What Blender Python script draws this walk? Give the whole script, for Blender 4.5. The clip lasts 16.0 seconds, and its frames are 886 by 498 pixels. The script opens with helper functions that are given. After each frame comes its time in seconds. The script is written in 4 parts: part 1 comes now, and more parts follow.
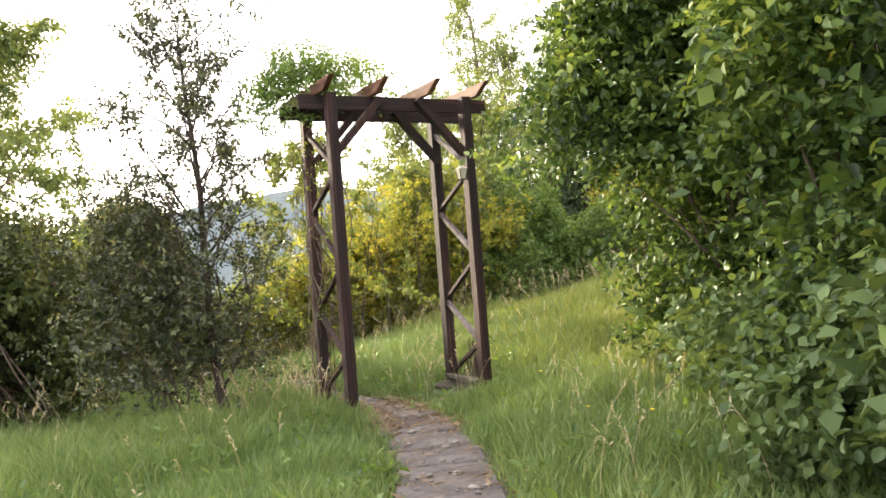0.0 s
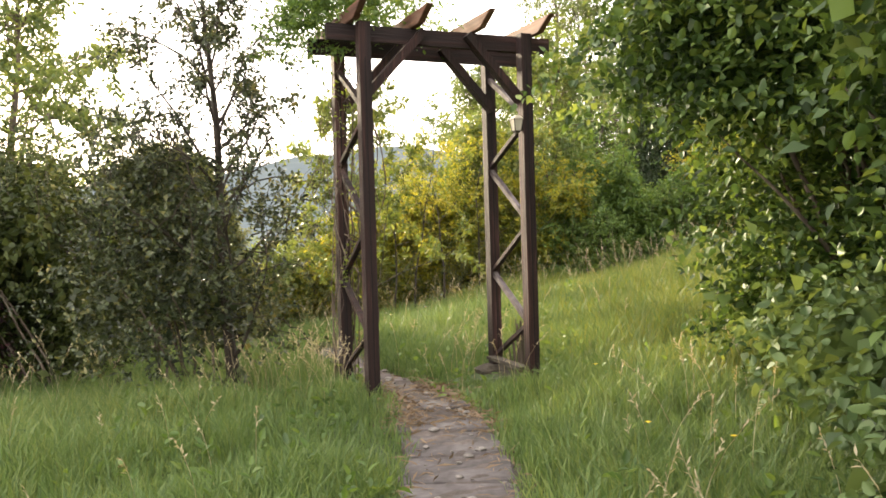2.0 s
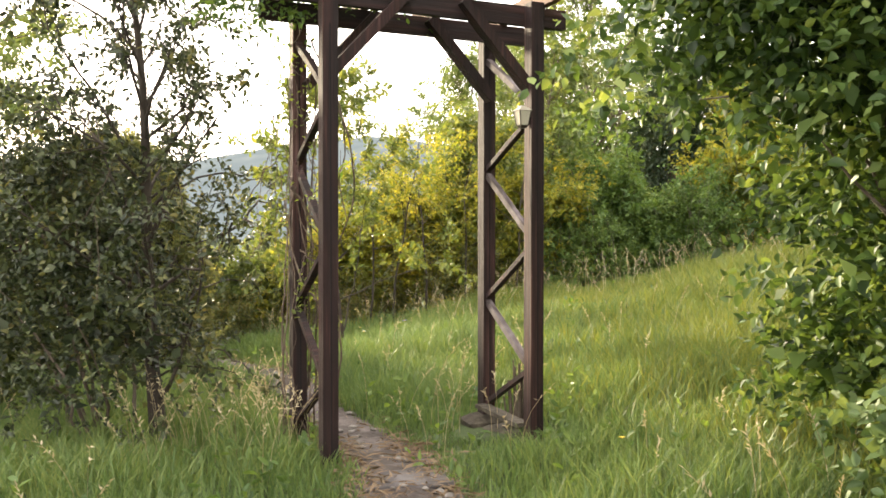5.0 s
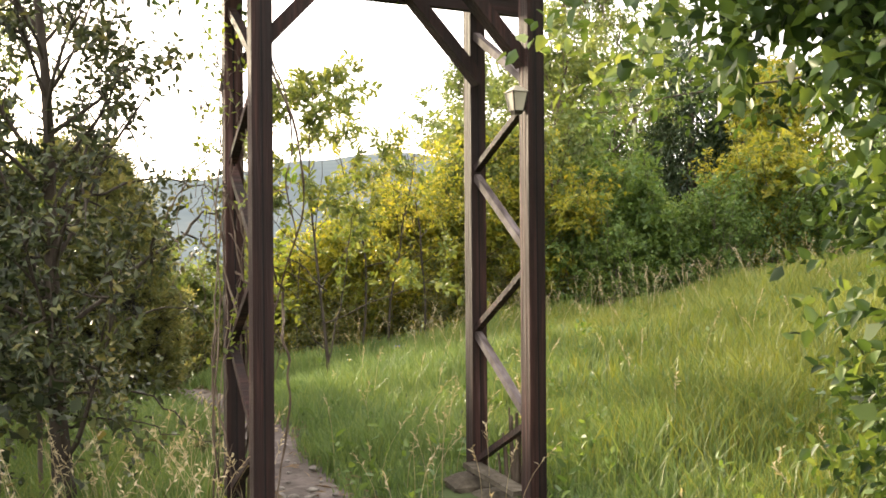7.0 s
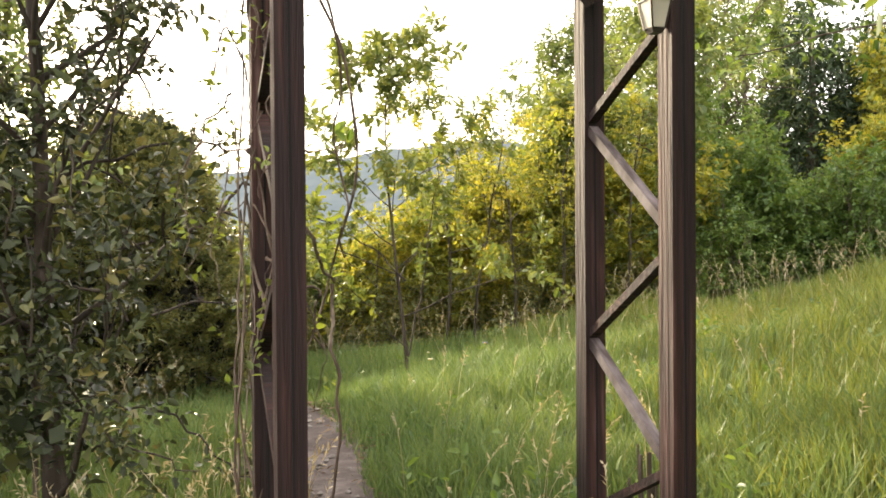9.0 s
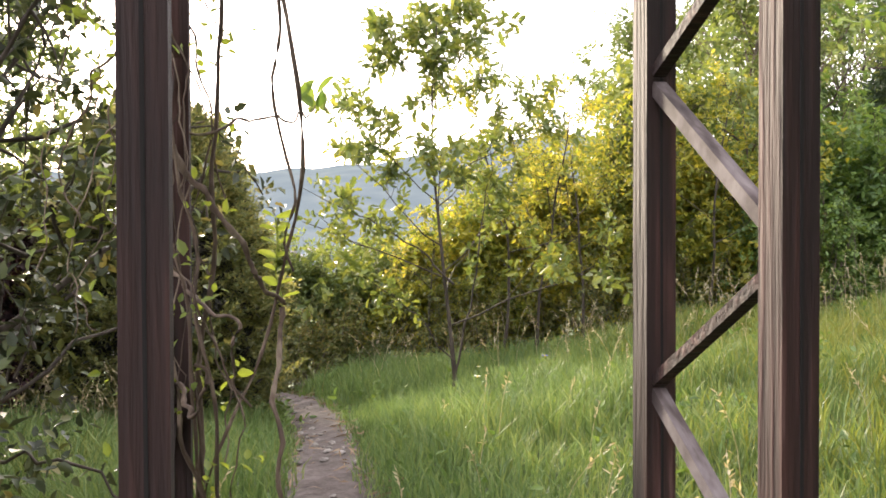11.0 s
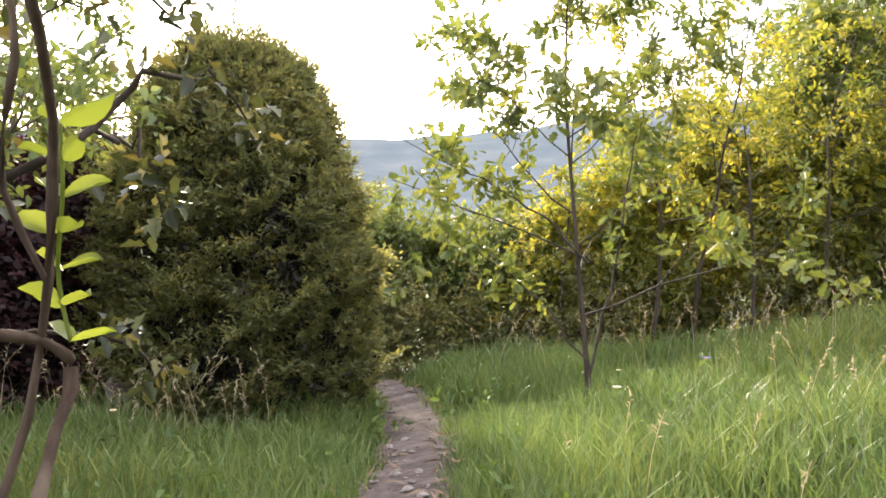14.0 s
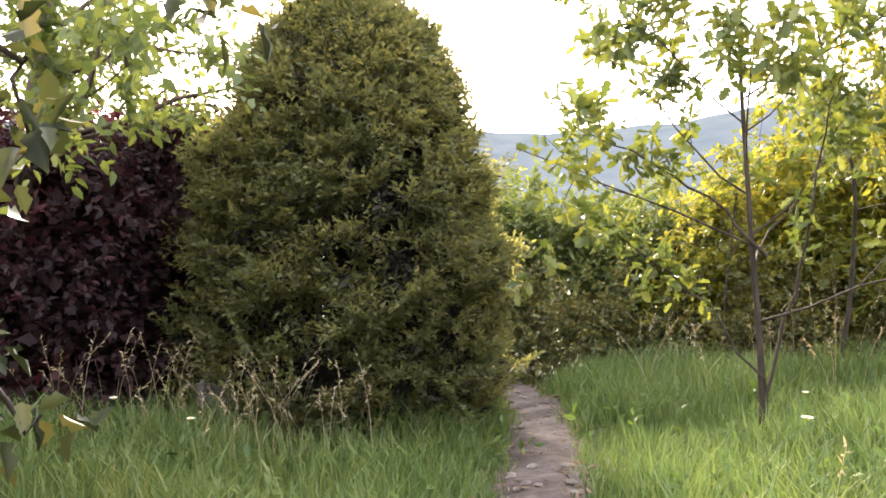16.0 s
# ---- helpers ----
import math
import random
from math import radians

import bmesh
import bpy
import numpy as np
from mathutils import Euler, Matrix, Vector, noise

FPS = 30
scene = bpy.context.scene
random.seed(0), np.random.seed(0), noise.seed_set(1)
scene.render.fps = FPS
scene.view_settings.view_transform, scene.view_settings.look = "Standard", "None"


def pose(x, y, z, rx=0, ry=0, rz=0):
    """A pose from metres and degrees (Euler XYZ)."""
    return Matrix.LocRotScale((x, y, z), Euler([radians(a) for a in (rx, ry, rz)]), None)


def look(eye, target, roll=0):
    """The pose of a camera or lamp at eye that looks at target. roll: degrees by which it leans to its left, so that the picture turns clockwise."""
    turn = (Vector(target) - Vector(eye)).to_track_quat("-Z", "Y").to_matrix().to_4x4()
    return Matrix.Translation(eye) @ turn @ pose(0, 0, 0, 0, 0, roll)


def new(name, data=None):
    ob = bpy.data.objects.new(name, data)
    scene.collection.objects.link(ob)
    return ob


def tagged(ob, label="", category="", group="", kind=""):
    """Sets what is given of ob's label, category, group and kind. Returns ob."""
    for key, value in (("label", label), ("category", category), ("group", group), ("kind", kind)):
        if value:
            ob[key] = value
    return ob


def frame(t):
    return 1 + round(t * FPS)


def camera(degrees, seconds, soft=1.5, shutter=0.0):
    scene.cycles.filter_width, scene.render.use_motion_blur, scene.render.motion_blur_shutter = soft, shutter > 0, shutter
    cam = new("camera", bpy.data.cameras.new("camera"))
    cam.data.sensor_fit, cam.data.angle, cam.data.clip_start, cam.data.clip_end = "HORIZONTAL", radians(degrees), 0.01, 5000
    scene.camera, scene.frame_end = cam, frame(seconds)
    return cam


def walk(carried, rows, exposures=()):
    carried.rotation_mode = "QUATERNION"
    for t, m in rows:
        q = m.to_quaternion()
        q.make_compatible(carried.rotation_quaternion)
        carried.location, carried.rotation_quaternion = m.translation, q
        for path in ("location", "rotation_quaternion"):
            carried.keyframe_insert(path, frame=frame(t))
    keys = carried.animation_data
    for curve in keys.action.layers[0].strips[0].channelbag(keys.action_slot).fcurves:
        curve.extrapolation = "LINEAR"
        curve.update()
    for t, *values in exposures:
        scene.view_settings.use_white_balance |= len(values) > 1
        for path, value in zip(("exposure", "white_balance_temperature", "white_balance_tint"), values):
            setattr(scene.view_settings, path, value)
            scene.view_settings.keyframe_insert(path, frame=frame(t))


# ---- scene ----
cam = camera(53.0, 16.0, soft=1.7)
METRES, EYE, TILT, LEAN, TURN = 10.4, 1.35, 0.0, 0.0, 5.3
ROWS = [
    (0.0, 0.0, 0.0, 0.0, 0.14, 1.88, 4.41),
    (0.5, 0.016, 0.0348, 0.0002, 1.05, 0.76, 2.65),
    (1.0, 0.0188, 0.066, 0.0005, 2.63, -0.12, 2.0),
    (1.5, 0.0171, 0.097, -0.0005, 3.56, -0.42, 2.17),
    (2.0, 0.0251, 0.1316, 0.0022, 4.93, -0.25, 1.6),
    (2.5, 0.0291, 0.1583, 0.0066, 6.85, -0.72, 0.91),
    (3.0, 0.0207, 0.1866, 0.0109, 6.95, -1.15, 0.5),
    (3.5, 0.0117, 0.2106, 0.0167, 4.75, -1.2, -0.06),
    (4.0, 0.0096, 0.2377, 0.018, 4.26, -1.22, -0.01),
    (4.5, 0.0095, 0.2659, 0.0226, 3.89, -1.06, -0.02),
    (7.0, 0.0251, 0.4303, 0.0243, 4.79, 0.21, 0.39),
    (7.5, 0.0247, 0.4645, 0.0224, 6.07, 0.02, 0.44),
    (8.0, 0.0212, 0.4997, 0.0232, 7.71, -0.19, 0.29),
    (8.5, 0.0107, 0.5349, 0.0219, 9.27, -0.36, 0.43),
    (9.0, 0.0068, 0.5649, 0.0207, 10.43, -0.56, 0.4),
    (11.5, 0.0068, 0.7161, 0.0242, 16.6, -0.98, -0.04),
    (12.0, -0.0007, 0.7442, 0.0236, 17.46, -1.35, -0.25),
    (12.5, -0.0044, 0.7742, 0.0224, 18.42, -2.21, -0.28),
    (13.0, -0.0064, 0.8073, 0.0232, 20.21, -2.4, -0.54),
    (13.5, -0.0194, 0.8364, 0.0209, 22.86, -2.71, -0.55),
    (14.0, -0.031, 0.8653, 0.0212, 24.73, -2.96, -0.71),
    (14.5, -0.0375, 0.894, 0.0211, 27.11, -2.77, -0.84),
    (15.0, -0.0484, 0.9166, 0.0176, 28.14, -2.9, -1.16),
    (15.5, -0.0634, 0.9457, 0.0136, 30.05, -3.15, -1.19),
    (16.0, -0.0721, 0.9716, 0.0107, 34.34, -3.46, -0.85),
]
EXPOSURES = [(0.0, 1.95, 6500, 13.0), (0.5, 2.0, 6500, 12.8), (1.0, 2.1, 6750, 12.6), (1.5, 1.87, 6750, 12.3), (2.0, 1.8, 6750, 12.1), (2.5, 2.03, 6750, 11.9), (3.0, 2.24, 6750, 11.7), (3.5, 2.0, 6750, 11.4), (4.5, 1.97, 6750, 11.0), (7.0, 1.83, 6750, 11.8), (9.0, 1.85, 6750, 13.0), (11.5, 1.92, 6150, 17.5), (12.0, 2.08, 6150, 17.8), (12.5, 1.96, 6150, 18.2), (13.0, 1.89, 6150, 18.5), (16.0, 2.13, 6150, 20.5)]
walk(cam, [(t, pose(0, 0, EYE, TILT, LEAN, TURN) @ pose(METRES * x, METRES * y, METRES * z, 90 + pitch, roll, yaw)) for t, x, y, z, yaw, pitch, roll in ROWS],
     exposures=EXPOSURES)

# ---- world, sun ----
SUN_AZ, SUN_EL = 47.0, 16.5          # degrees left of +y, degrees above the horizon
world = bpy.data.worlds.new("sky")
scene.world = world
world.use_nodes = True
wn, wl = world.node_tree.nodes, world.node_tree.links
wn.clear()
w_out = wn.new("ShaderNodeOutputWorld")
w_bg = wn.new("ShaderNodeBackground")
w_sky = wn.new("ShaderNodeTexSky")
w_sky.sky_type = "NISHITA"
w_sky.sun_disc = False
w_sky.sun_elevation = radians(SUN_EL)
w_sky.sun_rotation = radians(-SUN_AZ)
w_sky.dust_density = 2.0
w_veil = wn.new("ShaderNodeMixRGB")   # thin high cloud over the blue
w_veil.inputs[0].default_value = 0.75
w_veil.inputs[2].default_value = (10.6, 9.9, 9.4, 1)
w_noise = wn.new("ShaderNodeTexNoise")
w_noise.inputs["Scale"].default_value = 2.2
w_noise.inputs["Detail"].default_value = 5
w_map = wn.new("ShaderNodeMapRange")
w_map.inputs[3].default_value = 0.62
w_map.inputs[4].default_value = 0.95
wl.new(w_noise.outputs["Fac"], w_map.inputs[0])
wl.new(w_map.outputs[0], w_veil.inputs[0])
wl.new(w_sky.outputs[0], w_veil.inputs[1])
wl.new(w_veil.outputs[0], w_bg.inputs[0])
w_bg.inputs[1].default_value = 0.145
wl.new(w_bg.outputs[0], w_out.inputs[0])

sun_data = bpy.data.lights.new("sun", "SUN")
sun_data.energy = 4.6
sun_data.angle = radians(5.0)
sun_data.color = (1.0, 0.86, 0.62)
sun = new("sun", sun_data)
sun_dir = Vector((-math.sin(radians(SUN_AZ)) * math.cos(radians(SUN_EL)), math.cos(radians(SUN_AZ)) * math.cos(radians(SUN_EL)), math.sin(radians(SUN_EL))))
sun.matrix_world = look((0, 0, 30), Vector((0, 0, 30)) - sun_dir)


# ---- materials ----
def nodes_of(name):
    m = bpy.data.materials.new(name)
    m.use_nodes = True
    n, l = m.node_tree.nodes, m.node_tree.links
    n.clear()
    out = n.new("ShaderNodeOutputMaterial")
    return m, n, l, out


def ramp(n, stops):
    r = n.new("ShaderNodeValToRGB")
    e = r.color_ramp.elements
    while len(e) < len(stops):
        e.new(0.5)
    for el, (p, c) in zip(e, stops):
        el.position, el.color = p, (*c, 1)
    return r


def leaf_material(name, cols, through_cols=1.6, share=0.4, rough=0.5, patch=1.2, warm=(1.2, 1.0, 0.55), spec=0.4, vary=0.55):
    """Leaves: each one its own tone, drifting slowly through the crown, with light coming through."""
    m, n, l, out = nodes_of(name)
    geo = n.new("ShaderNodeNewGeometry")
    tone = ramp(n, [(i / (len(cols) - 1), c) for i, c in enumerate(cols)])
    tex = n.new("ShaderNodeTexNoise")
    tex.inputs["Scale"].default_value = patch
    tex.inputs["Detail"].default_value = 3
    l.new(geo.outputs["Position"], tex.inputs["Vector"])
    mix = n.new("ShaderNodeMath")
    mix.operation = "MULTIPLY_ADD"
    mix.inputs[1].default_value = vary
    add = n.new("ShaderNodeMath")
    add.operation = "MULTIPLY_ADD"
    add.inputs[1].default_value = 1.5
    add.inputs[2].default_value = 0.05 - vary
    l.new(tex.outputs["Fac"], add.inputs[0])
    l.new(geo.outputs["Random Per Island"], mix.inputs[0])
    half = n.new("ShaderNodeMath")
    half.operation = "MULTIPLY"
    half.inputs[1].default_value = 0.5
    l.new(add.outputs[0], half.inputs[0])
    l.new(half.outputs[0], mix.inputs[2])
    l.new(mix.outputs[0], tone.inputs[0])
    bsdf = n.new("ShaderNodeBsdfPrincipled")
    bsdf.inputs["Roughness"].default_value = rough
    bsdf.inputs["Specular IOR Level"].default_value = spec
    l.new(tone.outputs[0], bsdf.inputs["Base Color"])
    tr = n.new("ShaderNodeBsdfTranslucent")
    tint = n.new("ShaderNodeMixRGB")
    tint.blend_type = "MULTIPLY"
    tint.inputs[0].default_value = 1.0
    tint.inputs[2].default_value = (warm[0] * through_cols, warm[1] * through_cols, warm[2] * through_cols, 1)
    l.new(tone.outputs[0], tint.inputs[1])
    l.new(tint.outputs[0], tr.inputs["Color"])
    ms = n.new("ShaderNodeMixShader")
    ms.inputs[0].default_value = share
    l.new(bsdf.outputs[0], ms.inputs[1])
    l.new(tr.outputs[0], ms.inputs[2])
    l.new(ms.outputs[0], out.inputs[0])
    return m


def rough_material(name, stops, scale=8.0, detail=8.0, rough=0.9, bump=0.4, dist=0.02, stretch=(1, 1, 1), spots=None, spec=0.3, random_tone=0.0):
    """A weathered surface: noise colour at two scales, bump, in the object's own metres."""
    m, n, l, out = nodes_of(name)
    co = n.new("ShaderNodeTexCoord")
    mp = n.new("ShaderNodeMapping")
    mp.inputs["Scale"].default_value = stretch
    l.new(co.outputs["Object"], mp.inputs[0])
    a = n.new("ShaderNodeTexNoise")
    a.inputs["Scale"].default_value, a.inputs["Detail"].default_value = scale, detail
    b = n.new("ShaderNodeTexNoise")
    b.inputs["Scale"].default_value, b.inputs["Detail"].default_value = scale * 0.17, 3
    l.new(mp.outputs[0], a.inputs["Vector"])
    l.new(mp.outputs[0], b.inputs["Vector"])
    s1 = n.new("ShaderNodeMath")
    s1.operation = "MULTIPLY_ADD"
    s1.inputs[1].default_value, s1.inputs[2].default_value = 0.75, -0.12
    l.new(b.outputs["Fac"], s1.inputs[0])
    s2 = n.new("ShaderNodeMath")
    s2.operation = "MULTIPLY_ADD"
    s2.inputs[1].default_value = 0.5
    l.new(a.outputs["Fac"], s2.inputs[0])
    l.new(s1.outputs[0], s2.inputs[2])
    last = s2
    if random_tone:
        oi = n.new("ShaderNodeObjectInfo")
        s3 = n.new("ShaderNodeMath")
        s3.operation = "MULTIPLY_ADD"
        s3.inputs[1].default_value = random_tone
        l.new(oi.outputs["Random"], s3.inputs[0])
        l.new(s2.outputs[0], s3.inputs[2])
        last = s3
    r = ramp(n, stops)
    l.new(last.outputs[0], r.inputs[0])
    bsdf = n.new("ShaderNodeBsdfPrincipled")
    bsdf.inputs["Roughness"].default_value = rough
    bsdf.inputs["Specular IOR Level"].default_value = spec
    l.new(r.outputs[0], bsdf.inputs["Base Color"])
    bp = n.new("ShaderNodeBump")
    bp.inputs["Strength"].default_value, bp.inputs["Distance"].default_value = bump, dist
    l.new(a.outputs["Fac"], bp.inputs["Height"])
    l.new(bp.outputs[0], bsdf.inputs["Normal"])
    l.new(bsdf.outputs[0], out.inputs[0])
    return m


M_SOIL = rough_material("meadow_soil", [(0.25, (0.027, 0.034, 0.012)), (0.5, (0.042, 0.064, 0.019)), (0.75, (0.07, 0.096, 0.028))], 5, 8, 0.95, 0.6, 0.05)
M_PATH = rough_material("trodden_earth", [(0.25, (0.028, 0.021, 0.018)), (0.5, (0.066, 0.054, 0.048)), (0.75, (0.145, 0.125, 0.115))], 14, 10, 0.95, 0.8, 0.03)
M_SLAB = rough_material("worn_concrete_slab", [(0.28, (0.026, 0.022, 0.021)), (0.5, (0.062, 0.055, 0.054)), (0.8, (0.13, 0.12, 0.12))], 16, 10, 0.9, 0.6, 0.012, random_tone=0.08)
M_STONE = rough_material("field_stone", [(0.25, (0.05, 0.046, 0.04)), (0.5, (0.11, 0.10, 0.09)), (0.8, (0.24, 0.225, 0.205))], 22, 8, 0.9, 0.6, 0.02, random_tone=0.2)
M_FOOT = rough_material("mossy_dark_stone", [(0.25, (0.02, 0.017, 0.012)), (0.5, (0.05, 0.042, 0.03)), (0.8, (0.13, 0.115, 0.09))], 24, 8, 0.95, 0.8, 0.02, random_tone=0.12)
M_WOOD = rough_material("weathered_stained_timber", [(0.24, (0.006, 0.004, 0.004)), (0.42, (0.013, 0.007, 0.0068)), (0.54, (0.022, 0.010, 0.0088)), (0.64, (0.048, 0.021, 0.018)), (0.80, (0.15, 0.092, 0.086))], 46, 10, 0.78, 1.0, 0.01, (1, 1, 0.05))
M_WOOD_X = rough_material("weathered_stained_beam", [(0.24, (0.006, 0.004, 0.004)), (0.42, (0.013, 0.007, 0.0068)), (0.54, (0.022, 0.010, 0.0088)), (0.64, (0.048, 0.021, 0.018)), (0.80, (0.15, 0.092, 0.086))], 46, 10, 0.78, 1.0, 0.01, (0.05, 1, 1))
# stained timber again, brighter and oranger: low sun on the rafters painted in
M_WOOD_Y = rough_material("weathered_rafter_sunlit_tone", [(0.2, (0.02, 0.010, 0.007)), (0.45, (0.085, 0.038, 0.024)), (0.62, (0.16, 0.075, 0.045)), (0.85, (0.26, 0.17, 0.13))], 34, 9, 0.75, 0.6, 0.006, (1, 0.06, 1))
M_BRACE = rough_material("silvered_timber", [(0.36, (0.018, 0.012, 0.011)), (0.48, (0.06, 0.046, 0.045)), (0.6, (0.15, 0.13, 0.133)), (0.8, (0.27, 0.245, 0.25))], 22, 10, 0.85, 0.8, 0.008, (1, 0.3, 0.3))
M_BARK = rough_material("bark", [(0.2, (0.03, 0.022, 0.016)), (0.5, (0.085, 0.065, 0.05)), (0.8, (0.19, 0.16, 0.13))], 26, 8, 0.9, 0.8, 0.02, (1, 1, 0.25))
M_BARK_DARK = rough_material("dark_smooth_bark", [(0.2, (0.012, 0.009, 0.007)), (0.5, (0.035, 0.027, 0.02)), (0.8, (0.09, 0.075, 0.06))], 26, 8, 0.85, 0.7, 0.015, (1, 1, 0.25))
M_VINE = rough_material("vine_bark", [(0.25, (0.03, 0.022, 0.017)), (0.5, (0.085, 0.06, 0.045)), (0.8, (0.26, 0.21, 0.165))], 40, 8, 0.85, 0.8, 0.006, (1, 1, 0.3))
M_GRASS = leaf_material("meadow_grass", [(0.045, 0.082, 0.028), (0.082, 0.14, 0.042), (0.12, 0.18, 0.054), (0.185, 0.225, 0.066), (0.34, 0.31, 0.14)], 1.3, 0.36, 0.5, 0.3, (1.12, 1.0, 0.7))
# yellower grass for the slope, warm sunlight partly put into its colour
M_GRASS_DRY_LIT = leaf_material("dry_sunlit_slope_grass", [(0.06, 0.095, 0.026), (0.11, 0.155, 0.034), (0.165, 0.20, 0.04), (0.23, 0.235, 0.05), (0.36, 0.32, 0.11)], 1.3, 0.36, 0.5, 0.3, (1.15, 1.0, 0.6))
M_SEED = leaf_material("dry_seed_heads", [(0.3, 0.26, 0.16), (0.45, 0.40, 0.28), (0.6, 0.56, 0.44)], 1.0, 0.35, 0.8, 2)
M_HEDGE = leaf_material("broad_green_leaf", [(0.014, 0.030, 0.010), (0.044, 0.085, 0.022), (0.10, 0.16, 0.04), (0.25, 0.31, 0.10)], 1.6, 0.34, 0.48, 0.9, spec=0.28, vary=0.75)
M_HOLLY = leaf_material("glossy_dark_leaf", [(0.013, 0.021, 0.010), (0.034, 0.047, 0.021), (0.072, 0.09, 0.037), (0.25, 0.21, 0.07)], 1.5, 0.2, 0.4, 1.2, spec=0.3, vary=0.75)
M_DARK = leaf_material("dark_shrub_leaf", [(0.012, 0.02, 0.008), (0.03, 0.044, 0.014), (0.07, 0.088, 0.024), (0.20, 0.165, 0.035)], 1.6, 0.22, 0.5, 1.0, spec=0.2)
M_GOLD = leaf_material("yellow_green_leaf", [(0.05, 0.08, 0.016), (0.135, 0.165, 0.023), (0.235, 0.235, 0.03), (0.35, 0.29, 0.045)], 1.55, 0.5, 0.5, 0.9, vary=0.65)
M_MID = leaf_material("mid_green_leaf", [(0.026, 0.055, 0.016), (0.06, 0.115, 0.027), (0.11, 0.175, 0.04), (0.19, 0.24, 0.06)], 1.7, 0.42, 0.5, 0.6)
M_OAK = leaf_material("young_oak_leaf", [(0.035, 0.058, 0.018), (0.085, 0.12, 0.028), (0.15, 0.175, 0.036), (0.25, 0.24, 0.05)], 1.5, 0.40, 0.45, 1.5, (1.15, 1.0, 0.6))
M_THUJA = leaf_material("thuja_scale_foliage", [(0.042, 0.058, 0.03), (0.085, 0.106, 0.048), (0.155, 0.162, 0.066), (0.32, 0.28, 0.09)], 2.0, 0.5, 0.6, 2.6, vary=0.4)
# dead brown twigs, taken near black to put shade between the fronds
M_THUJA_IN = leaf_material("shade_toned_thuja_twigs", [(0.008, 0.009, 0.006), (0.018, 0.017, 0.010), (0.035, 0.028, 0.016)], 1.0, 0.05, 0.8, 2)
M_RED = leaf_material("dark_purple_leaf", [(0.014, 0.010, 0.012), (0.026, 0.016, 0.019), (0.055, 0.022, 0.024), (0.15, 0.042, 0.034)], 1.6, 0.2, 0.6, 1.2, (1.4, 0.6, 0.6), spec=0.2)
M_FAR = leaf_material("far_tree_leaf", [(0.05, 0.08, 0.03), (0.08, 0.12, 0.04), (0.13, 0.17, 0.05), (0.2, 0.22, 0.07)], 1.6, 0.45, 0.55, 0.5)
M_CONIF = leaf_material("far_spruce_needle", [(0.018, 0.035, 0.018), (0.03, 0.055, 0.025), (0.05, 0.08, 0.03)], 1.3, 0.25, 0.6, 0.5)
M_VLEAF = leaf_material("fresh_vine_leaf", [(0.06, 0.09, 0.02), (0.11, 0.16, 0.03), (0.16, 0.22, 0.04), (0.24, 0.27, 0.07)], 1.7, 0.5, 0.4, 2)
M_BRAMBLE = leaf_material("bramble_leaf", [(0.03, 0.045, 0.016), (0.08, 0.10, 0.032), (0.15, 0.15, 0.05), (0.30, 0.24, 0.11)], 1.6, 0.42, 0.6, 1.8)
M_PALE = leaf_material("large_pale_green_leaf", [(0.035, 0.065, 0.024), (0.07, 0.115, 0.042), (0.11, 0.165, 0.06), (0.19, 0.24, 0.11)], 1.4, 0.3, 0.5, 1.4, spec=0.25)
M_LITTER = leaf_material("dry_litter", [(0.10, 0.07, 0.04), (0.17, 0.12, 0.075), (0.26, 0.2, 0.13)], 1.0, 0.15, 0.9, 2)


def plain(name, col, rough=0.6, metal=0.0, glow=0.0):
    m, n, l, out = nodes_of(name)
    b = n.new("ShaderNodeBsdfPrincipled")
    b.inputs["Base Color"].default_value = (*col, 1)
    b.inputs["Roughness"].default_value, b.inputs["Metallic"].default_value = rough, metal
    if glow:
        b.inputs["Emission Color"].default_value = (*col, 1)
        b.inputs["Emission Strength"].default_value = glow
    l.new(b.outputs[0], out.inputs[0])
    return m


M_CRACK = plain("dark_crack", (0.004, 0.003, 0.003), 1.0)
M_LAMP = plain("dark_lamp_metal", (0.05, 0.04, 0.035), 0.5, 0.6)
M_FROST = rough_material("cream_frosted_glass", [(0.2, (0.30, 0.28, 0.22)), (0.6, (0.45, 0.42, 0.34)), (0.9, (0.55, 0.53, 0.46))], 10, 4, 0.35, 0.05, 0.002)
M_WHITE = plain("white_petal", (0.8, 0.8, 0.76), 0.6)
M_BLUE = plain("blue_petal", (0.16, 0.14, 0.62), 0.6)
M_YELLOW = plain("yellow_petal", (0.75, 0.55, 0.03), 0.6)
# slight emission brightens the far houses as haze would; no lamps there
M_WALL_FAR = plain("far_house_wall_glow", (0.36, 0.37, 0.40), 0.8, 0, 0.12)
M_ROOF_FAR = plain("far_house_roof_glow", (0.22, 0.19, 0.19), 0.8, 0, 0.1)


